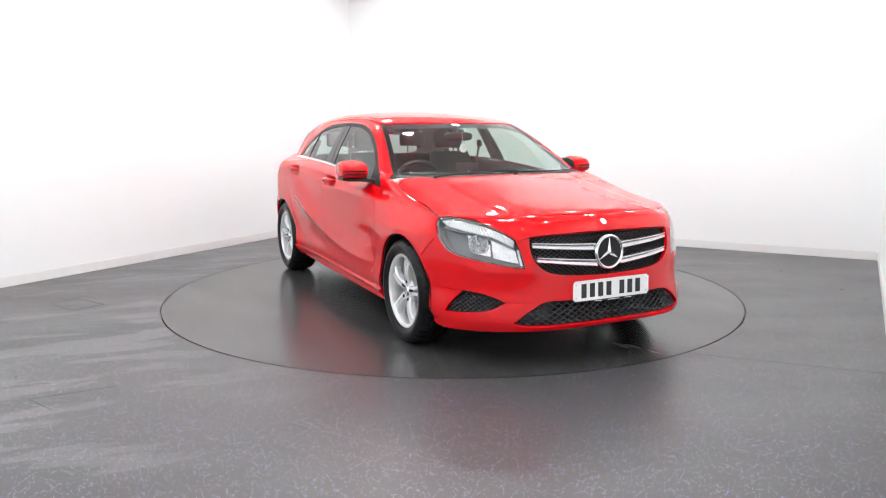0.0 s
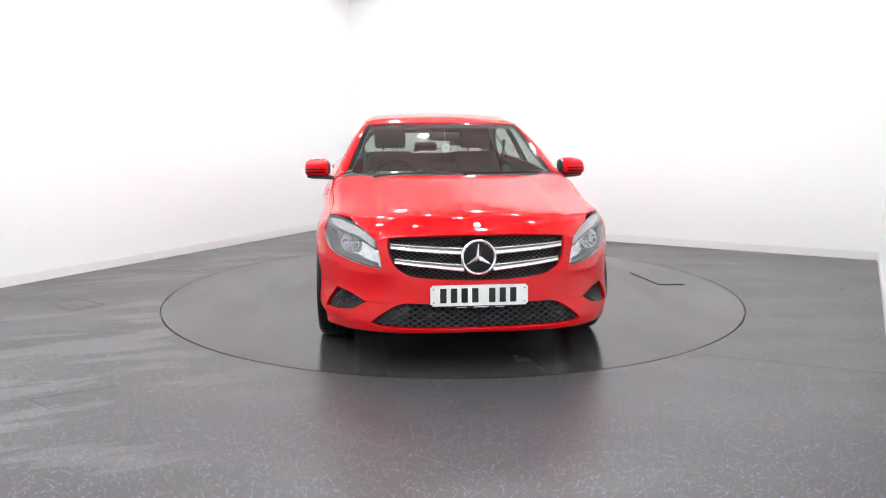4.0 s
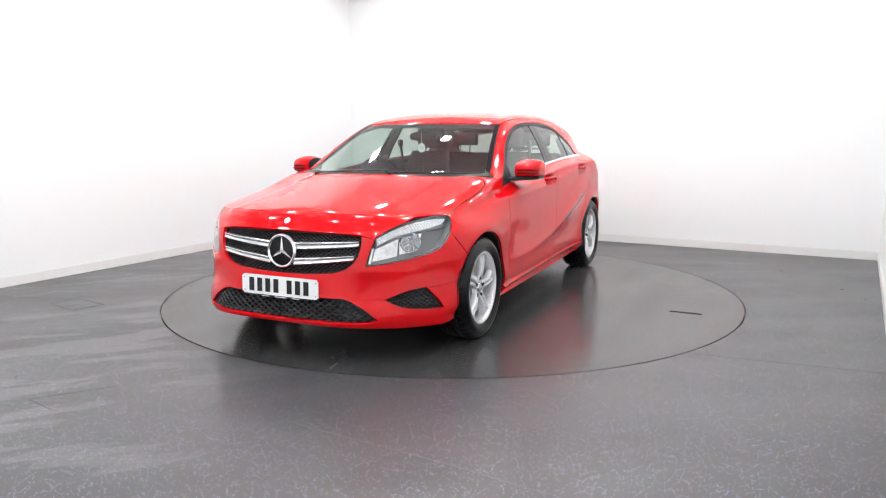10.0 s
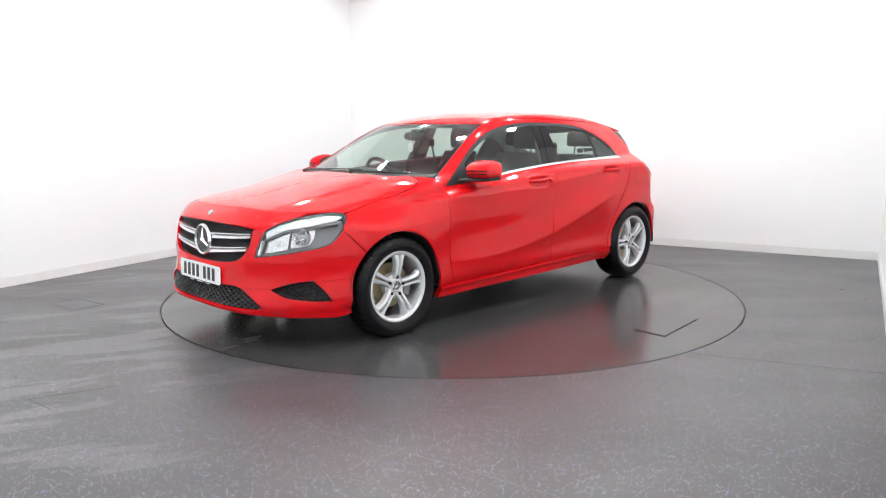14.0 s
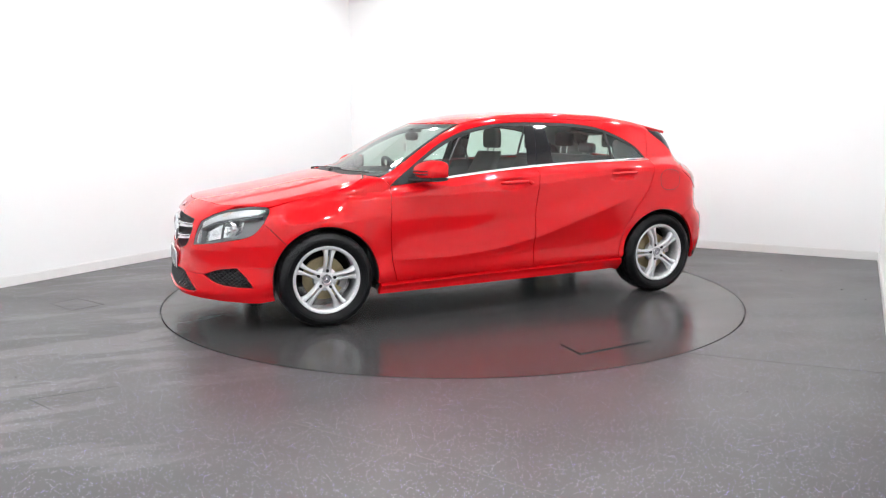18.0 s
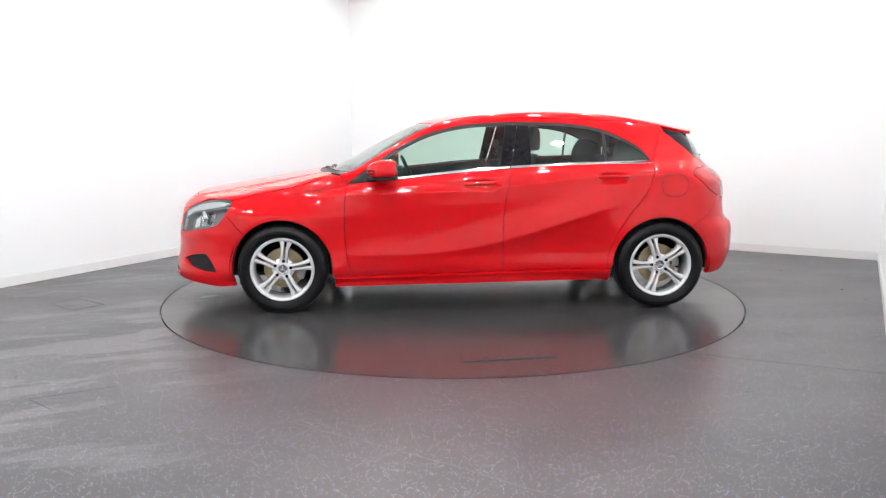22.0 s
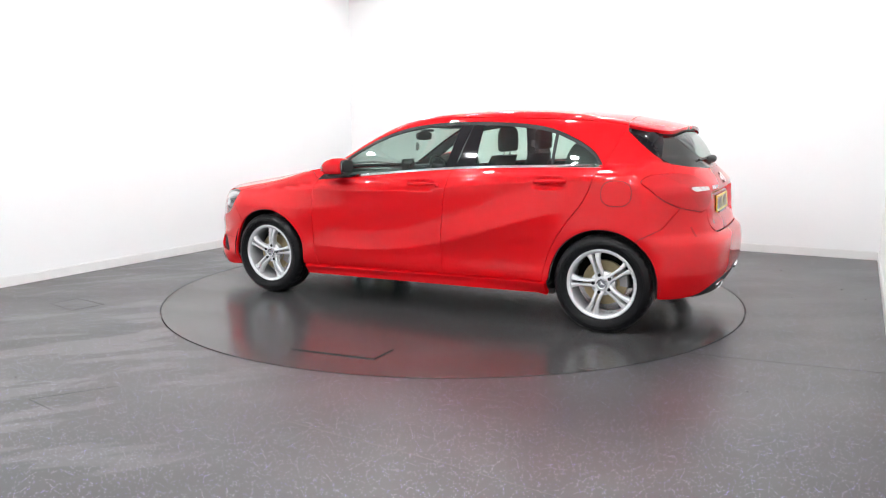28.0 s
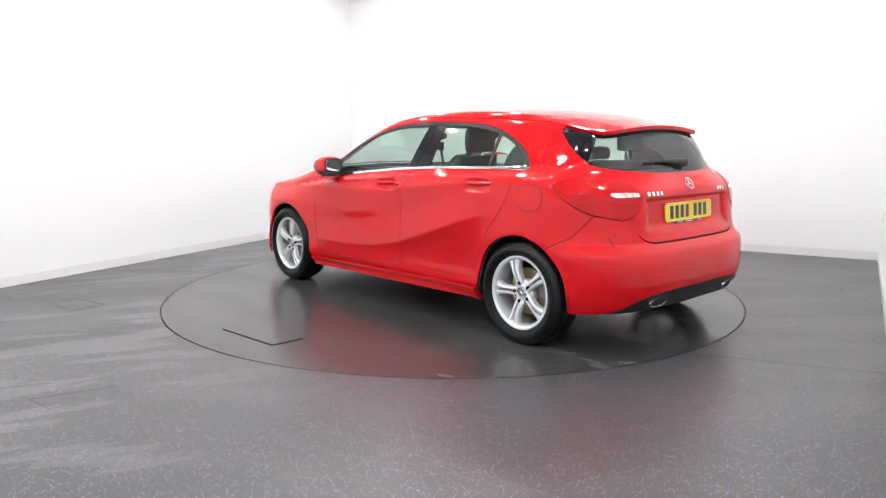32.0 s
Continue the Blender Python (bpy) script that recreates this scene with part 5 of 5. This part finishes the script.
    hang("fuel_flap", skin("fuel_flap", "side", [ring], RED, off=0.0026, depth=0.0018, flange=0.0045, gap=0.002, step=0.03), car, "round red fuel filler flap")


TAIL_CLEAR = grain(material("clear_lamp_band", (0.78, 0.77, 0.77), 0.25, 0.3, 0.4), 300, 0.18, 0.08)
TAIL_DEEP = grain(material("deep_red_lamp_cell", (0.44, 0.003, 0.006), 0.1, 0, 0.7), 300, 0.2, 0.05)
bsdf(TAIL_DEEP).inputs["Specular IOR Level"].default_value = 0.15
bsdf(TAIL_DEEP).inputs["Coat IOR"].default_value = 1.3
rear_details()


# ---- door mirrors, handles, wipers ----
def mirrors():
    for s, door in ((1, S["doors"][0]), (-1, S["doors"][1])):
        mir = new("door_mirror")
        mir.parent = door
        bm = bmesh.new()
        rings = []
        for y, hx, hz, cx, cz in ((0.838, 0.050, 0.034, 0.640, 1.012), (0.848, 0.082, 0.053, 0.640, 1.016), (0.875, 0.102, 0.061, 0.640, 1.020), (0.93, 0.106, 0.062, 0.636, 1.021), (0.980, 0.100, 0.059, 0.630, 1.019), (1.004, 0.086, 0.052, 0.620, 1.015), (1.014, 0.060, 0.038, 0.606, 1.012)):
            r = []
            for k in range(32):
                a = 2 * math.pi * k / 32
                c, d = math.cos(a), math.sin(a)
                u = hx * math.copysign(abs(c) ** 0.6, c)
                w = hz * math.copysign(abs(d) ** 0.62, d)
                r.append((max(cx + u, 0.540), s * y, max(cz + w - 0.25 * max(u, 0) * (w > 0), 0.968)))
            rings.append(r)
        loft(bm, rings[1:])
        part("cap", bm, RED, mir, "red mirror cap", 50)
        bm = bmesh.new()
        loft(bm, rings[:2])
        part("inner_shell", bm, BLACK_PLASTIC, mir, "black inboard shell", 50)
        bm = bmesh.new()
        rings = [superring(cx, s * y, cz, hx, hz, 20, 3.2, "y") for y, hx, hz, cx, cz in ((0.800, 0.055, 0.012, 0.70, 0.948), (0.84, 0.075, 0.013, 0.66, 0.950), (0.90, 0.092, 0.014, 0.622, 0.953), (0.96, 0.088, 0.014, 0.615, 0.955), (1.0, 0.06, 0.011, 0.60, 0.958))]
        loft(bm, rings)
        part("foot", bm, BLACK_PLASTIC, mir, "black mirror foot", 40)
        bm = bmesh.new()
        loft(bm, [superring(x, s * 0.925, 1.018, 0.072 * k, 0.045 * k, 24, 4) for x, k in ((0.5375, 1.0), (0.536, 0.98))])
        part("mirror_glass", bm, MIRROR, mir, "mirror glass", 20)
        bm = bmesh.new()
        loft(bm, [superring(x, s * 0.925, 1.018, 0.080 * k, 0.052 * k, 24, 4) for x, k in ((0.548, 1.0), (0.5385, 1.0))])
        part("mirror_frame", bm, BLACK_PLASTIC, mir, "", 20)
        # the two slots of the side repeater
        for dz, mat in ((0.012, BLACK_GLOSS), (-0.008, BLACK_GLOSS)):
            bm = bmesh.new()
            tube(bm, [(0.7405, s * 0.872, 1.000 + dz), (0.7435, s * 0.92, 1.001 + dz), (0.738, s * 0.96, 1.001 + dz), (0.722, s * 0.992, 1.000 + dz), (0.690, s * 1.009, 1.000 + dz)], 0.0048, 6)
            part("repeater", bm, mat, mir, "", 40)


MIRROR = material("mirror_silver", (0.9, 0.91, 0.91), 0.02, 1.0)
mirrors()


def handles():
    for (hx, hz), doors in zip(HANDLES, (S["doors"][:2], S["doors"][2:])):
        for s, door in zip((1, -1), doors):
            bm = bmesh.new()
            rings = []
            for t in np.linspace(-1, 1, 15):
                x = hx + 0.112 * t
                z = hz + 0.004 - 0.004 * t
                y0 = cast("side", [(hx + 0.125 * t, hz + 0.03)])[0][1]
                lift = 0.028 * (1 - abs(t) ** 3.2) + 0.002
                hh = 0.0135 * (1 - 0.35 * abs(t) ** 4)
                y = y0 + lift
                rings.append([(x, s * (y + dy), z + dz) for dy, dz in ((0.0, hh), (0.006, hh * 0.6), (0.008, 0.0), (0.006, -hh * 0.6), (0.0, -hh), (-0.010, -hh * 0.8), (-0.012, 0.0), (-0.010, hh * 0.8))])
            loft(bm, rings)
            part("door_handle", bm, RED, door, "red pull handle", 60)
    # key lock cover ahead of the driver's handle end
    for s, door in zip((1, -1), S["doors"][:2]):
        p, n = place("side", (-0.175, 0.905))
        bm = bmesh.new()
        lathe(bm, [(0.0003, 0.014), (0.010, 0.013), (0.015, 0.006), (0.016, -0.002)], 20, "z")
        for v in bm.verts:
            v.co.x *= 1.25
        bmesh.ops.transform(bm, matrix=frame_at(Vector((p.x, s * p.y, p.z)), (n.x, s * n.y, n.z)), verts=bm.verts)
        part("lock_cover", bm, RED, door, "", 50)


handles()


def wipers():
    for pts in ([(1.085, -0.52), (1.075, -0.25), (1.050, 0.12)], [(1.095, 0.08), (1.060, 0.35), (0.985, 0.60)]):
        wiper = new("windscreen_wiper")
        wiper.parent = car
        q = cast("top", through_points(pts, 5))
        nn = slope(q)
        bm = bmesh.new()
        tube(bm, [Vector(a + b * 0.008) for a, b in zip(q, nn)], 0.0045, 6)
        part("arm", bm, BLACK_PLASTIC, wiper, "", 40)
        bm = bmesh.new()
        tube(bm, [Vector((a + b * 0.007)[i] - (0.02 if i == 0 else 0) for i in range(3)) for a, b in zip(q[3:], nn[3:])], 0.004, 6)
        part("blade", bm, RUBBER, wiper, "", 40)
        bm = bmesh.new()
        lathe(bm, [(0.0003, 0.014), (0.014, 0.011), (0.018, -0.01)], 14, "z")
        bmesh.ops.translate(bm, verts=bm.verts, vec=q[0])
        part("pivot_cap", bm, BLACK_PLASTIC, wiper, "", 40)


wipers()


# ---- cabin ----
def padded(bm, x0, x1, y0, y1, z0, z1, m=None, bevel=0.03):
    box(bm, x0, x1, y0, y1, z0, z1, m, bevel, 3)


def seat(x, y):
    s = new("front_seat")
    s.parent = car
    bm = bmesh.new()
    padded(bm, x - 0.22, x + 0.30, y - 0.25, y + 0.25, 0.38, 0.53, None, 0.05)
    for d in (-0.225, 0.225):
        padded(bm, x - 0.2, x + 0.28, y + d - 0.04, y + d + 0.04, 0.44, 0.575, None, 0.035)
    part("cushion", bm, FABRIC, s, "black cloth seat cushion", 60)
    bm = bmesh.new()
    rings = [[(p[0] + 0.0, p[1], p[2]) for p in [(cx + w, cy + u, cz) for (cx, cy, cz, u, w) in r]] for r in [[(x - 0.23 - 0.26 * t, y, 0.50 + 0.60 * t, (0.255 - 0.075 * t ** 2) * math.copysign(abs(math.cos(a)) ** 0.66, math.cos(a)), (0.075 - 0.025 * t) * math.copysign(abs(math.sin(a)) ** 0.66, math.sin(a))) for a in np.linspace(0, 2 * math.pi, 24, endpoint=False)] for t in np.linspace(0, 1, 9)]]
    loft(bm, rings)
    part("backrest", bm, FABRIC, s, "black cloth backrest", 60)
    bm = bmesh.new()
    loft(bm, [[(x - 0.515 + (0.045 * k) * math.copysign(abs(math.sin(a)) ** 0.7, math.sin(a)), y + 0.135 * k2 * math.copysign(abs(math.cos(a)) ** 0.6, math.cos(a)), z) for a in np.linspace(0, 2 * math.pi, 24, endpoint=False)] for z, k, k2 in ((1.128, 0.5, 0.86), (1.14, 0.9, 0.96), (1.20, 1.0, 1.0), (1.26, 0.95, 0.97), (1.295, 0.6, 0.86), (1.302, 0.3, 0.7))])
    part("headrest", bm, FABRIC, s, "black headrest", 60)
    for d in (-0.055, 0.055):
        bm = bmesh.new()
        tube(bm, [(x - 0.495, y + d, 1.08), (x - 0.512, y + d, 1.15)], 0.0065, 8)
        part("headrest_post", bm, CHROME, s, "", 40)
    bm = bmesh.new()
    padded(bm, x - 0.2, x + 0.25, y - 0.2, y + 0.2, 0.235, 0.385, None, 0.02)
    part("seat_base", bm, CABIN, s, "", 30)


def cabin():
    seat(0.02, 0.37)
    seat(0.02, -0.37)
    bench = new("rear_bench")
    bench.parent = car
    bm = bmesh.new()
    padded(bm, -1.05, -0.55, -0.62, 0.62, 0.36, 0.56, None, 0.05)
    part("cushion", bm, FABRIC, bench, "", 60)
    bm = bmesh.new()
    m = Matrix.Translation((-1.06, 0, 0.53)) @ Matrix.Rotation(radians(-20), 4, "Y")
    padded(bm, -0.07, 0.05, -0.61, 0.61, 0.0, 0.565, m, 0.045)
    part("backrest", bm, FABRIC, bench, "", 60)
    for y in (-0.365, 0.0, 0.365):
        bm = bmesh.new()
        top = 1.262 if y else 1.17
        low = 1.135 if y else 1.085
        w = 0.132 if y else 0.11
        loft(bm, [[(-1.245 + (0.042 * k) * math.copysign(abs(math.sin(a)) ** 0.7, math.sin(a)), y + w * k2 * math.copysign(abs(math.cos(a)) ** 0.6, math.cos(a)), z) for a in np.linspace(0, 2 * math.pi, 20, endpoint=False)] for z, k, k2 in ((low, 0.6, 0.9), (low + 0.015, 0.95, 0.98), (top - 0.03, 1.0, 1.0), (top - 0.008, 0.7, 0.9), (top, 0.35, 0.75))])
        part("headrest", bm, FABRIC, bench, "black headrest", 60)
        for d in (-0.05, 0.05):
            bm = bmesh.new()
            tube(bm, [(-1.235, y + d, 1.04), (-1.245, y + d, low + 0.02)], 0.006, 8)
            part("headrest_post", bm, CHROME, bench, "", 40)
    # dashboard with hood, screen and vents
    dash = new("dashboard")
    dash.parent = car
    bm = bmesh.new()
    rings = []
    for y in np.linspace(-0.72, 0.72, 17):
        k = 1 - 0.25 * (abs(y) / 0.72) ** 3
        rings.append([(0.98, y, 0.90), (0.90 * 1.0, y, 0.945), (0.72, y, 0.955), (0.60, y, 0.935), (0.545, y, 0.89), (0.56, y, 0.80), (0.62, y, 0.62), (0.98, y, 0.55)])
    loft(bm, rings)
    part("fascia", bm, CABIN, dash, "charcoal soft-touch dashboard", 60)
    bm = bmesh.new()
    padded(bm, 0.50, 0.70, -0.52, -0.22, 0.925, 0.985, None, 0.028)
    part("instrument_hood", bm, CABIN, dash, "", 60)
    bm = bmesh.new()
    padded(bm, 0.565, 0.585, -0.10, 0.08, 0.945, 1.045, None, 0.006)
    part("display", bm, BLACK_GLOSS, dash, "free-standing black display", 30)
    bm = bmesh.new()
    padded(bm, 0.83, 0.90, -0.12, 0.10, 0.948, 0.962, None, 0.004)
    part("sensor_cover", bm, SATIN, dash, "pale reflective sensor cover", 30)
    wheel = new("steering_wheel")
    wheel.parent = car
    m = Matrix.Translation((0.43, -0.37, 0.895)) @ Matrix.Rotation(radians(-65), 4, "Y")
    bm = bmesh.new()
    n, k = 40, 10
    rings = [[bm.verts.new((m @ Vector(((0.180 + 0.0155 * math.cos(2 * math.pi * j / k)) * math.cos(2 * math.pi * i / n), (0.180 + 0.0155 * math.cos(2 * math.pi * j / k)) * math.sin(2 * math.pi * i / n), 0.0155 * math.sin(2 * math.pi * j / k))))) for j in range(k)] for i in range(n)]
    for i in range(n):
        for j in range(k):
            bm.faces.new((rings[i][j], rings[(i + 1) % n][j], rings[(i + 1) % n][(j + 1) % k], rings[i][(j + 1) % k]))
    part("wheel_rim", bm, BLACK_GLOSS, wheel, "black leather rim", 60)
    bm = bmesh.new()
    padded(bm, -0.06, 0.07, -0.075, 0.075, -0.03, 0.015, m, 0.02)
    part("hub", bm, CABIN, wheel, "", 60)
    for a in (90, -90, 180):
        bm = bmesh.new()
        c, d = math.cos(radians(a)), math.sin(radians(a))
        tube(bm, [m @ Vector((0.05 * c, 0.05 * d, -0.005)), m @ Vector((0.178 * c, 0.178 * d, 0.0))], [0.016, 0.011], 8)
        part("spoke", bm, SATIN, wheel, "", 60)
    bm = bmesh.new()
    tube(bm, [(0.43, -0.37, 0.895), (0.75, -0.37, 0.78)], 0.035, 10)
    part("column", bm, CABIN, wheel, "", 60)
    # mirror and the round white tag hanging from it
    mir = new("interior_mirror")
    mir.parent = car
    bm = bmesh.new()
    loft(bm, [superring(x, 0.0, 1.235, 0.118 * k, 0.034 * k, 24, 3.2) for x, k in ((0.400, 0.95), (0.405, 1.0), (0.425, 0.95), (0.44, 0.6))])
    part("shell", bm, BLACK_PLASTIC, mir, "", 50)
    bm = bmesh.new()
    tube(bm, [(0.42, 0, 1.25), (0.415, 0, 1.275), (0.40, 0, 1.29)], 0.011, 8)
    padded(bm, 0.345, 0.415, -0.05, 0.05, 1.268, 1.288, None, 0.008)
    part("stalk", bm, BLACK_PLASTIC, mir, "", 50)
    tag = new("air_freshener")
    tag.parent = car
    bm = bmesh.new()
    lathe(bm, [(0.0003, 0.0025), (0.029, 0.0025), (0.031, 0.0), (0.029, -0.0025), (0.0003, -0.0025)], 32, "x")
    for v in bm.verts:
        v.co.z = v.co.z * 1.12
        v.co += Vector((0.47, 0.012, 1.150))
    part("card", bm, PLATE_WHITE, tag, "round white hanging card", 30)
    bm = bmesh.new()
    for k, w in enumerate((0.026, 0.034, 0.030, 0.022)):
        box(bm, 0.4727, 0.4735, 0.012 - w / 2, 0.012 + w / 2, 1.160 - 0.009 * k, 1.163 - 0.009 * k)
    part("writing", bm, LAMP_GREY, tag, "grey bars of writing", 0)
    bm = bmesh.new()
    tube(bm, [(0.47, 0.012, 1.184), (0.455, 0.005, 1.27)], 0.0012, 5)
    part("cord", bm, PLATE_WHITE, tag, "", 40)
    # linings
    fd, rd = S["door_polys"]
    for poly, doors in ((fd, S["doors"][:2]), (rd, S["doors"][2:])):
        pair("inner_trim", "side", [[(x, z + 0.02 if z > float(BELT(x)) - 0.004 else z) for x, z in poly]], CABIN, doors, "charcoal door lining", off=-0.055, depth=0.0, gap=0.004, step=0.08)
    hang("headlining", skin("headlining", "top", [S["roof_poly"]], HEADLINER, off=-0.032, depth=0.0, gap=-0.02, step=0.09), car, "grey roof lining")
    pair("pillar_lining", "side", S["side_polys"], HEADLINER, car, "grey pillar lining", off=-0.020, depth=0.0, flange=0, gap=-0.006, step=0.05)
    quarter = through_points([(-1.045, 1.03), (-1.035, 1.12), (-1.08, 1.22), (-1.16, 1.235)]) + [(-1.33, 1.15), (-1.40, 1.06), (-1.38, 1.0), (-1.1, 1.0)]
    pair("quarter_lining", "side", [quarter], CABIN, car, "charcoal lining of the rear pillar", off=-0.055, depth=0.012, flange=0, gap=0.0, step=0.05)
    bm = bmesh.new()
    box(bm, -1.72, -1.18, -0.62, 0.62, 0.985, 0.998)
    part("parcel_shelf", bm, CABIN, car, "black parcel shelf", 0)
    bm = bmesh.new()
    box(bm, 0.98, 1.03, -0.74, 0.74, 0.25, 0.96)
    part("bulkhead", bm, CABIN, car, "", 0)
    bm = bmesh.new()
    box(bm, -1.72, -1.10, -0.48, 0.48, 0.262, 0.28)
    part("boot_floor", bm, CABIN, car, "", 0)
    # seat-belt anchors on the middle pillars
    for s in (1, -1):
        bm = bmesh.new()
        tube(bm, [(-0.33, s * 0.60, 1.17), (-0.40, s * 0.585, 0.85), (-0.36, s * 0.66, 0.45)], 0.012, 4)
        part("seat_belt", bm, FABRIC, car, "black seat belt", 0)
        bm = bmesh.new()
        padded(bm, -0.36, -0.30, s * 0.60 - 0.012, s * 0.60 + 0.012, 1.14, 1.20, None, 0.008)
        part("belt_anchor", bm, BLACK_PLASTIC, car, "", 40)


cabin()


# ---- marks on the floor ----
def strip(bm, p, q, w, z):
    p, q = Vector((*p, 0)), Vector((*q, 0))
    d = (q - p).normalized()
    n = Vector((-d.y, d.x, 0)) * w / 2
    vs = [bm.verts.new(v + Vector((0, 0, z))) for v in (p + n, p - n, q - n, q + n)]
    lo = [bm.verts.new(v.co - Vector((0, 0, 0.002))) for v in vs]
    bm.faces.new(vs)
    for i in range(4):
        bm.faces.new((vs[i], lo[i], lo[(i + 1) % 4], vs[(i + 1) % 4]))


def hatch():
    """A lid that stands a few millimetres proud of the platform."""
    ox, oy = -0.110, -0.0965
    c = [(0.172 + ox, 1.835 + oy), (0.178 + ox, 2.055 + oy), (-0.375 + ox, 1.995 + oy), (-0.372 + ox, 1.782 + oy)]
    bm = bmesh.new()
    top = [bm.verts.new((x, y, 0.005)) for x, y in c]
    bm.faces.new(top)
    part("hatch_lid", bm, TABLE, turntable, "vinyl-covered access hatch lid", 0)
    for i in range(4):
        bm = bmesh.new()
        p, q = Vector((*c[i], 0.0049)), Vector((*c[(i + 1) % 4], 0.0049))
        d = Vector((0, 0, -0.0049))
        bm.faces.new([bm.verts.new(v) for v in (p, q, q + d, p + d)])
        part("hatch_edge", bm, DARK, turntable, "dark edge of the hatch lid", 0)


hatch()


def floor_marks():
    """Seams and an access plate in the fixed floor, and a few bits of grit."""
    lid = new("floor_plate")
    tagged(lid, "thin outline of a rectangular access plate in the dark floor", "floor plate")
    c = [(-3.016, -0.545), (-2.900, -0.370), (-2.602, -0.573), (-2.747, -0.754)]
    for i, w in ((0, 0.007), (1, 0.003), (2, 0.003), (3, 0.004)):
        bm = bmesh.new()
        strip(bm, c[i], c[(i + 1) % 4], w, 0.0012)
        part("plate_edge", bm, STEEL, lid, "", 0)
    for pts, mat in (([(-0.723, -2.816), (-0.029, -3.228), (0.365, -3.49), (0.9, -3.85)], SEAM_PALE), ([(-1.689, -2.352), (-2.043, -2.544), (-1.859, -2.681)], SEAM_DARK), ([(1.351, -1.779), (2.061, -2.052), (2.9, -2.36)], SEAM_DARK)):
        bm = bmesh.new()
        for p, q in zip(pts, pts[1:]):
            strip(bm, p, q, 0.003, 0.0008)
        ob = part("floor_seam", bm, mat, None, "", 0)
        tagged(ob, "fine welded seam in the vinyl floor", "floor seam", "", "structure")
    rnd = random.Random(4)
    for x, y, r in ((3.155, -0.061, 0.012), (3.144, -0.42, 0.010), (1.461, -2.43, 0.006), (1.317, -3.184, 0.005), (-2.295, -2.223, 0.006), (3.02, 0.75, 0.009), (2.62, -0.35, 0.006), (-2.18, 0.1, 0.006)):
        bm = bmesh.new()
        g = bmesh.ops.create_icosphere(bm, subdivisions=1, radius=r)
        for v in bm.verts:
            v.co = Vector((v.co.x * rnd.uniform(0.6, 1.4), v.co.y * rnd.uniform(0.6, 1.2), max(v.co.z * 0.35, -0.3 * r) + 0.3 * r))
            v.co += Vector((x, y, 0))
        ob = part("grit", bm, GRIT, None, "", 0)
        tagged(ob, "small dark crumb of grit on the studio floor", "grit", "grit on the floor")


SEAM_PALE = grain(material("pale_seam", (0.16, 0.155, 0.15), 0.5), 90, 0.3)
SEAM_DARK = grain(material("dark_seam", (0.03, 0.03, 0.03), 0.6), 90, 0.3)
GRIT = grain(material("grit_brown", (0.05, 0.035, 0.025), 0.8), 300, 0.3)
floor_marks()


def corner_dome():
    dome = new("ceiling_sensor")
    tagged(dome, "small dark dome sensor fixed high in the wall corner", "sensor")
    p = room(A_LEFT + 0.16, B_FAR - 0.02)
    bm = bmesh.new()
    lathe(bm, [(0.0005, 0.0), (0.03, 0.004), (0.055, 0.02), (0.068, 0.045), (0.07, 0.06)], 28, "z")
    part("dome", bm, BLACK_GLOSS, dome, "", 60)
    bm = bmesh.new()
    lathe(bm, [(0.07, 0.06), (0.085, 0.062), (0.088, 0.075), (0.088, 0.2)], 28, "z")
    part("base", bm, SKIRT, dome, "", 40)
    dome.location = (p.x, p.y - 0.1, 2.992)


corner_dome()


def motions():
    """The platform and the car on it turn clockwise at an even pace."""
    rows_t, rows_c = [], []
    for k in range(33):
        a = -62.827 - 5.160 * k + 0.00043 * (k - 16) ** 2
        m = Matrix.Rotation(radians(a), 4, "Z")
        rows_t.append((float(k), m))
        rows_c.append((float(k), m @ Matrix.Translation((-0.110, -0.0965, TABLE_Z))))
    walk(turntable, rows_t)
    walk(car, rows_c)


motions()
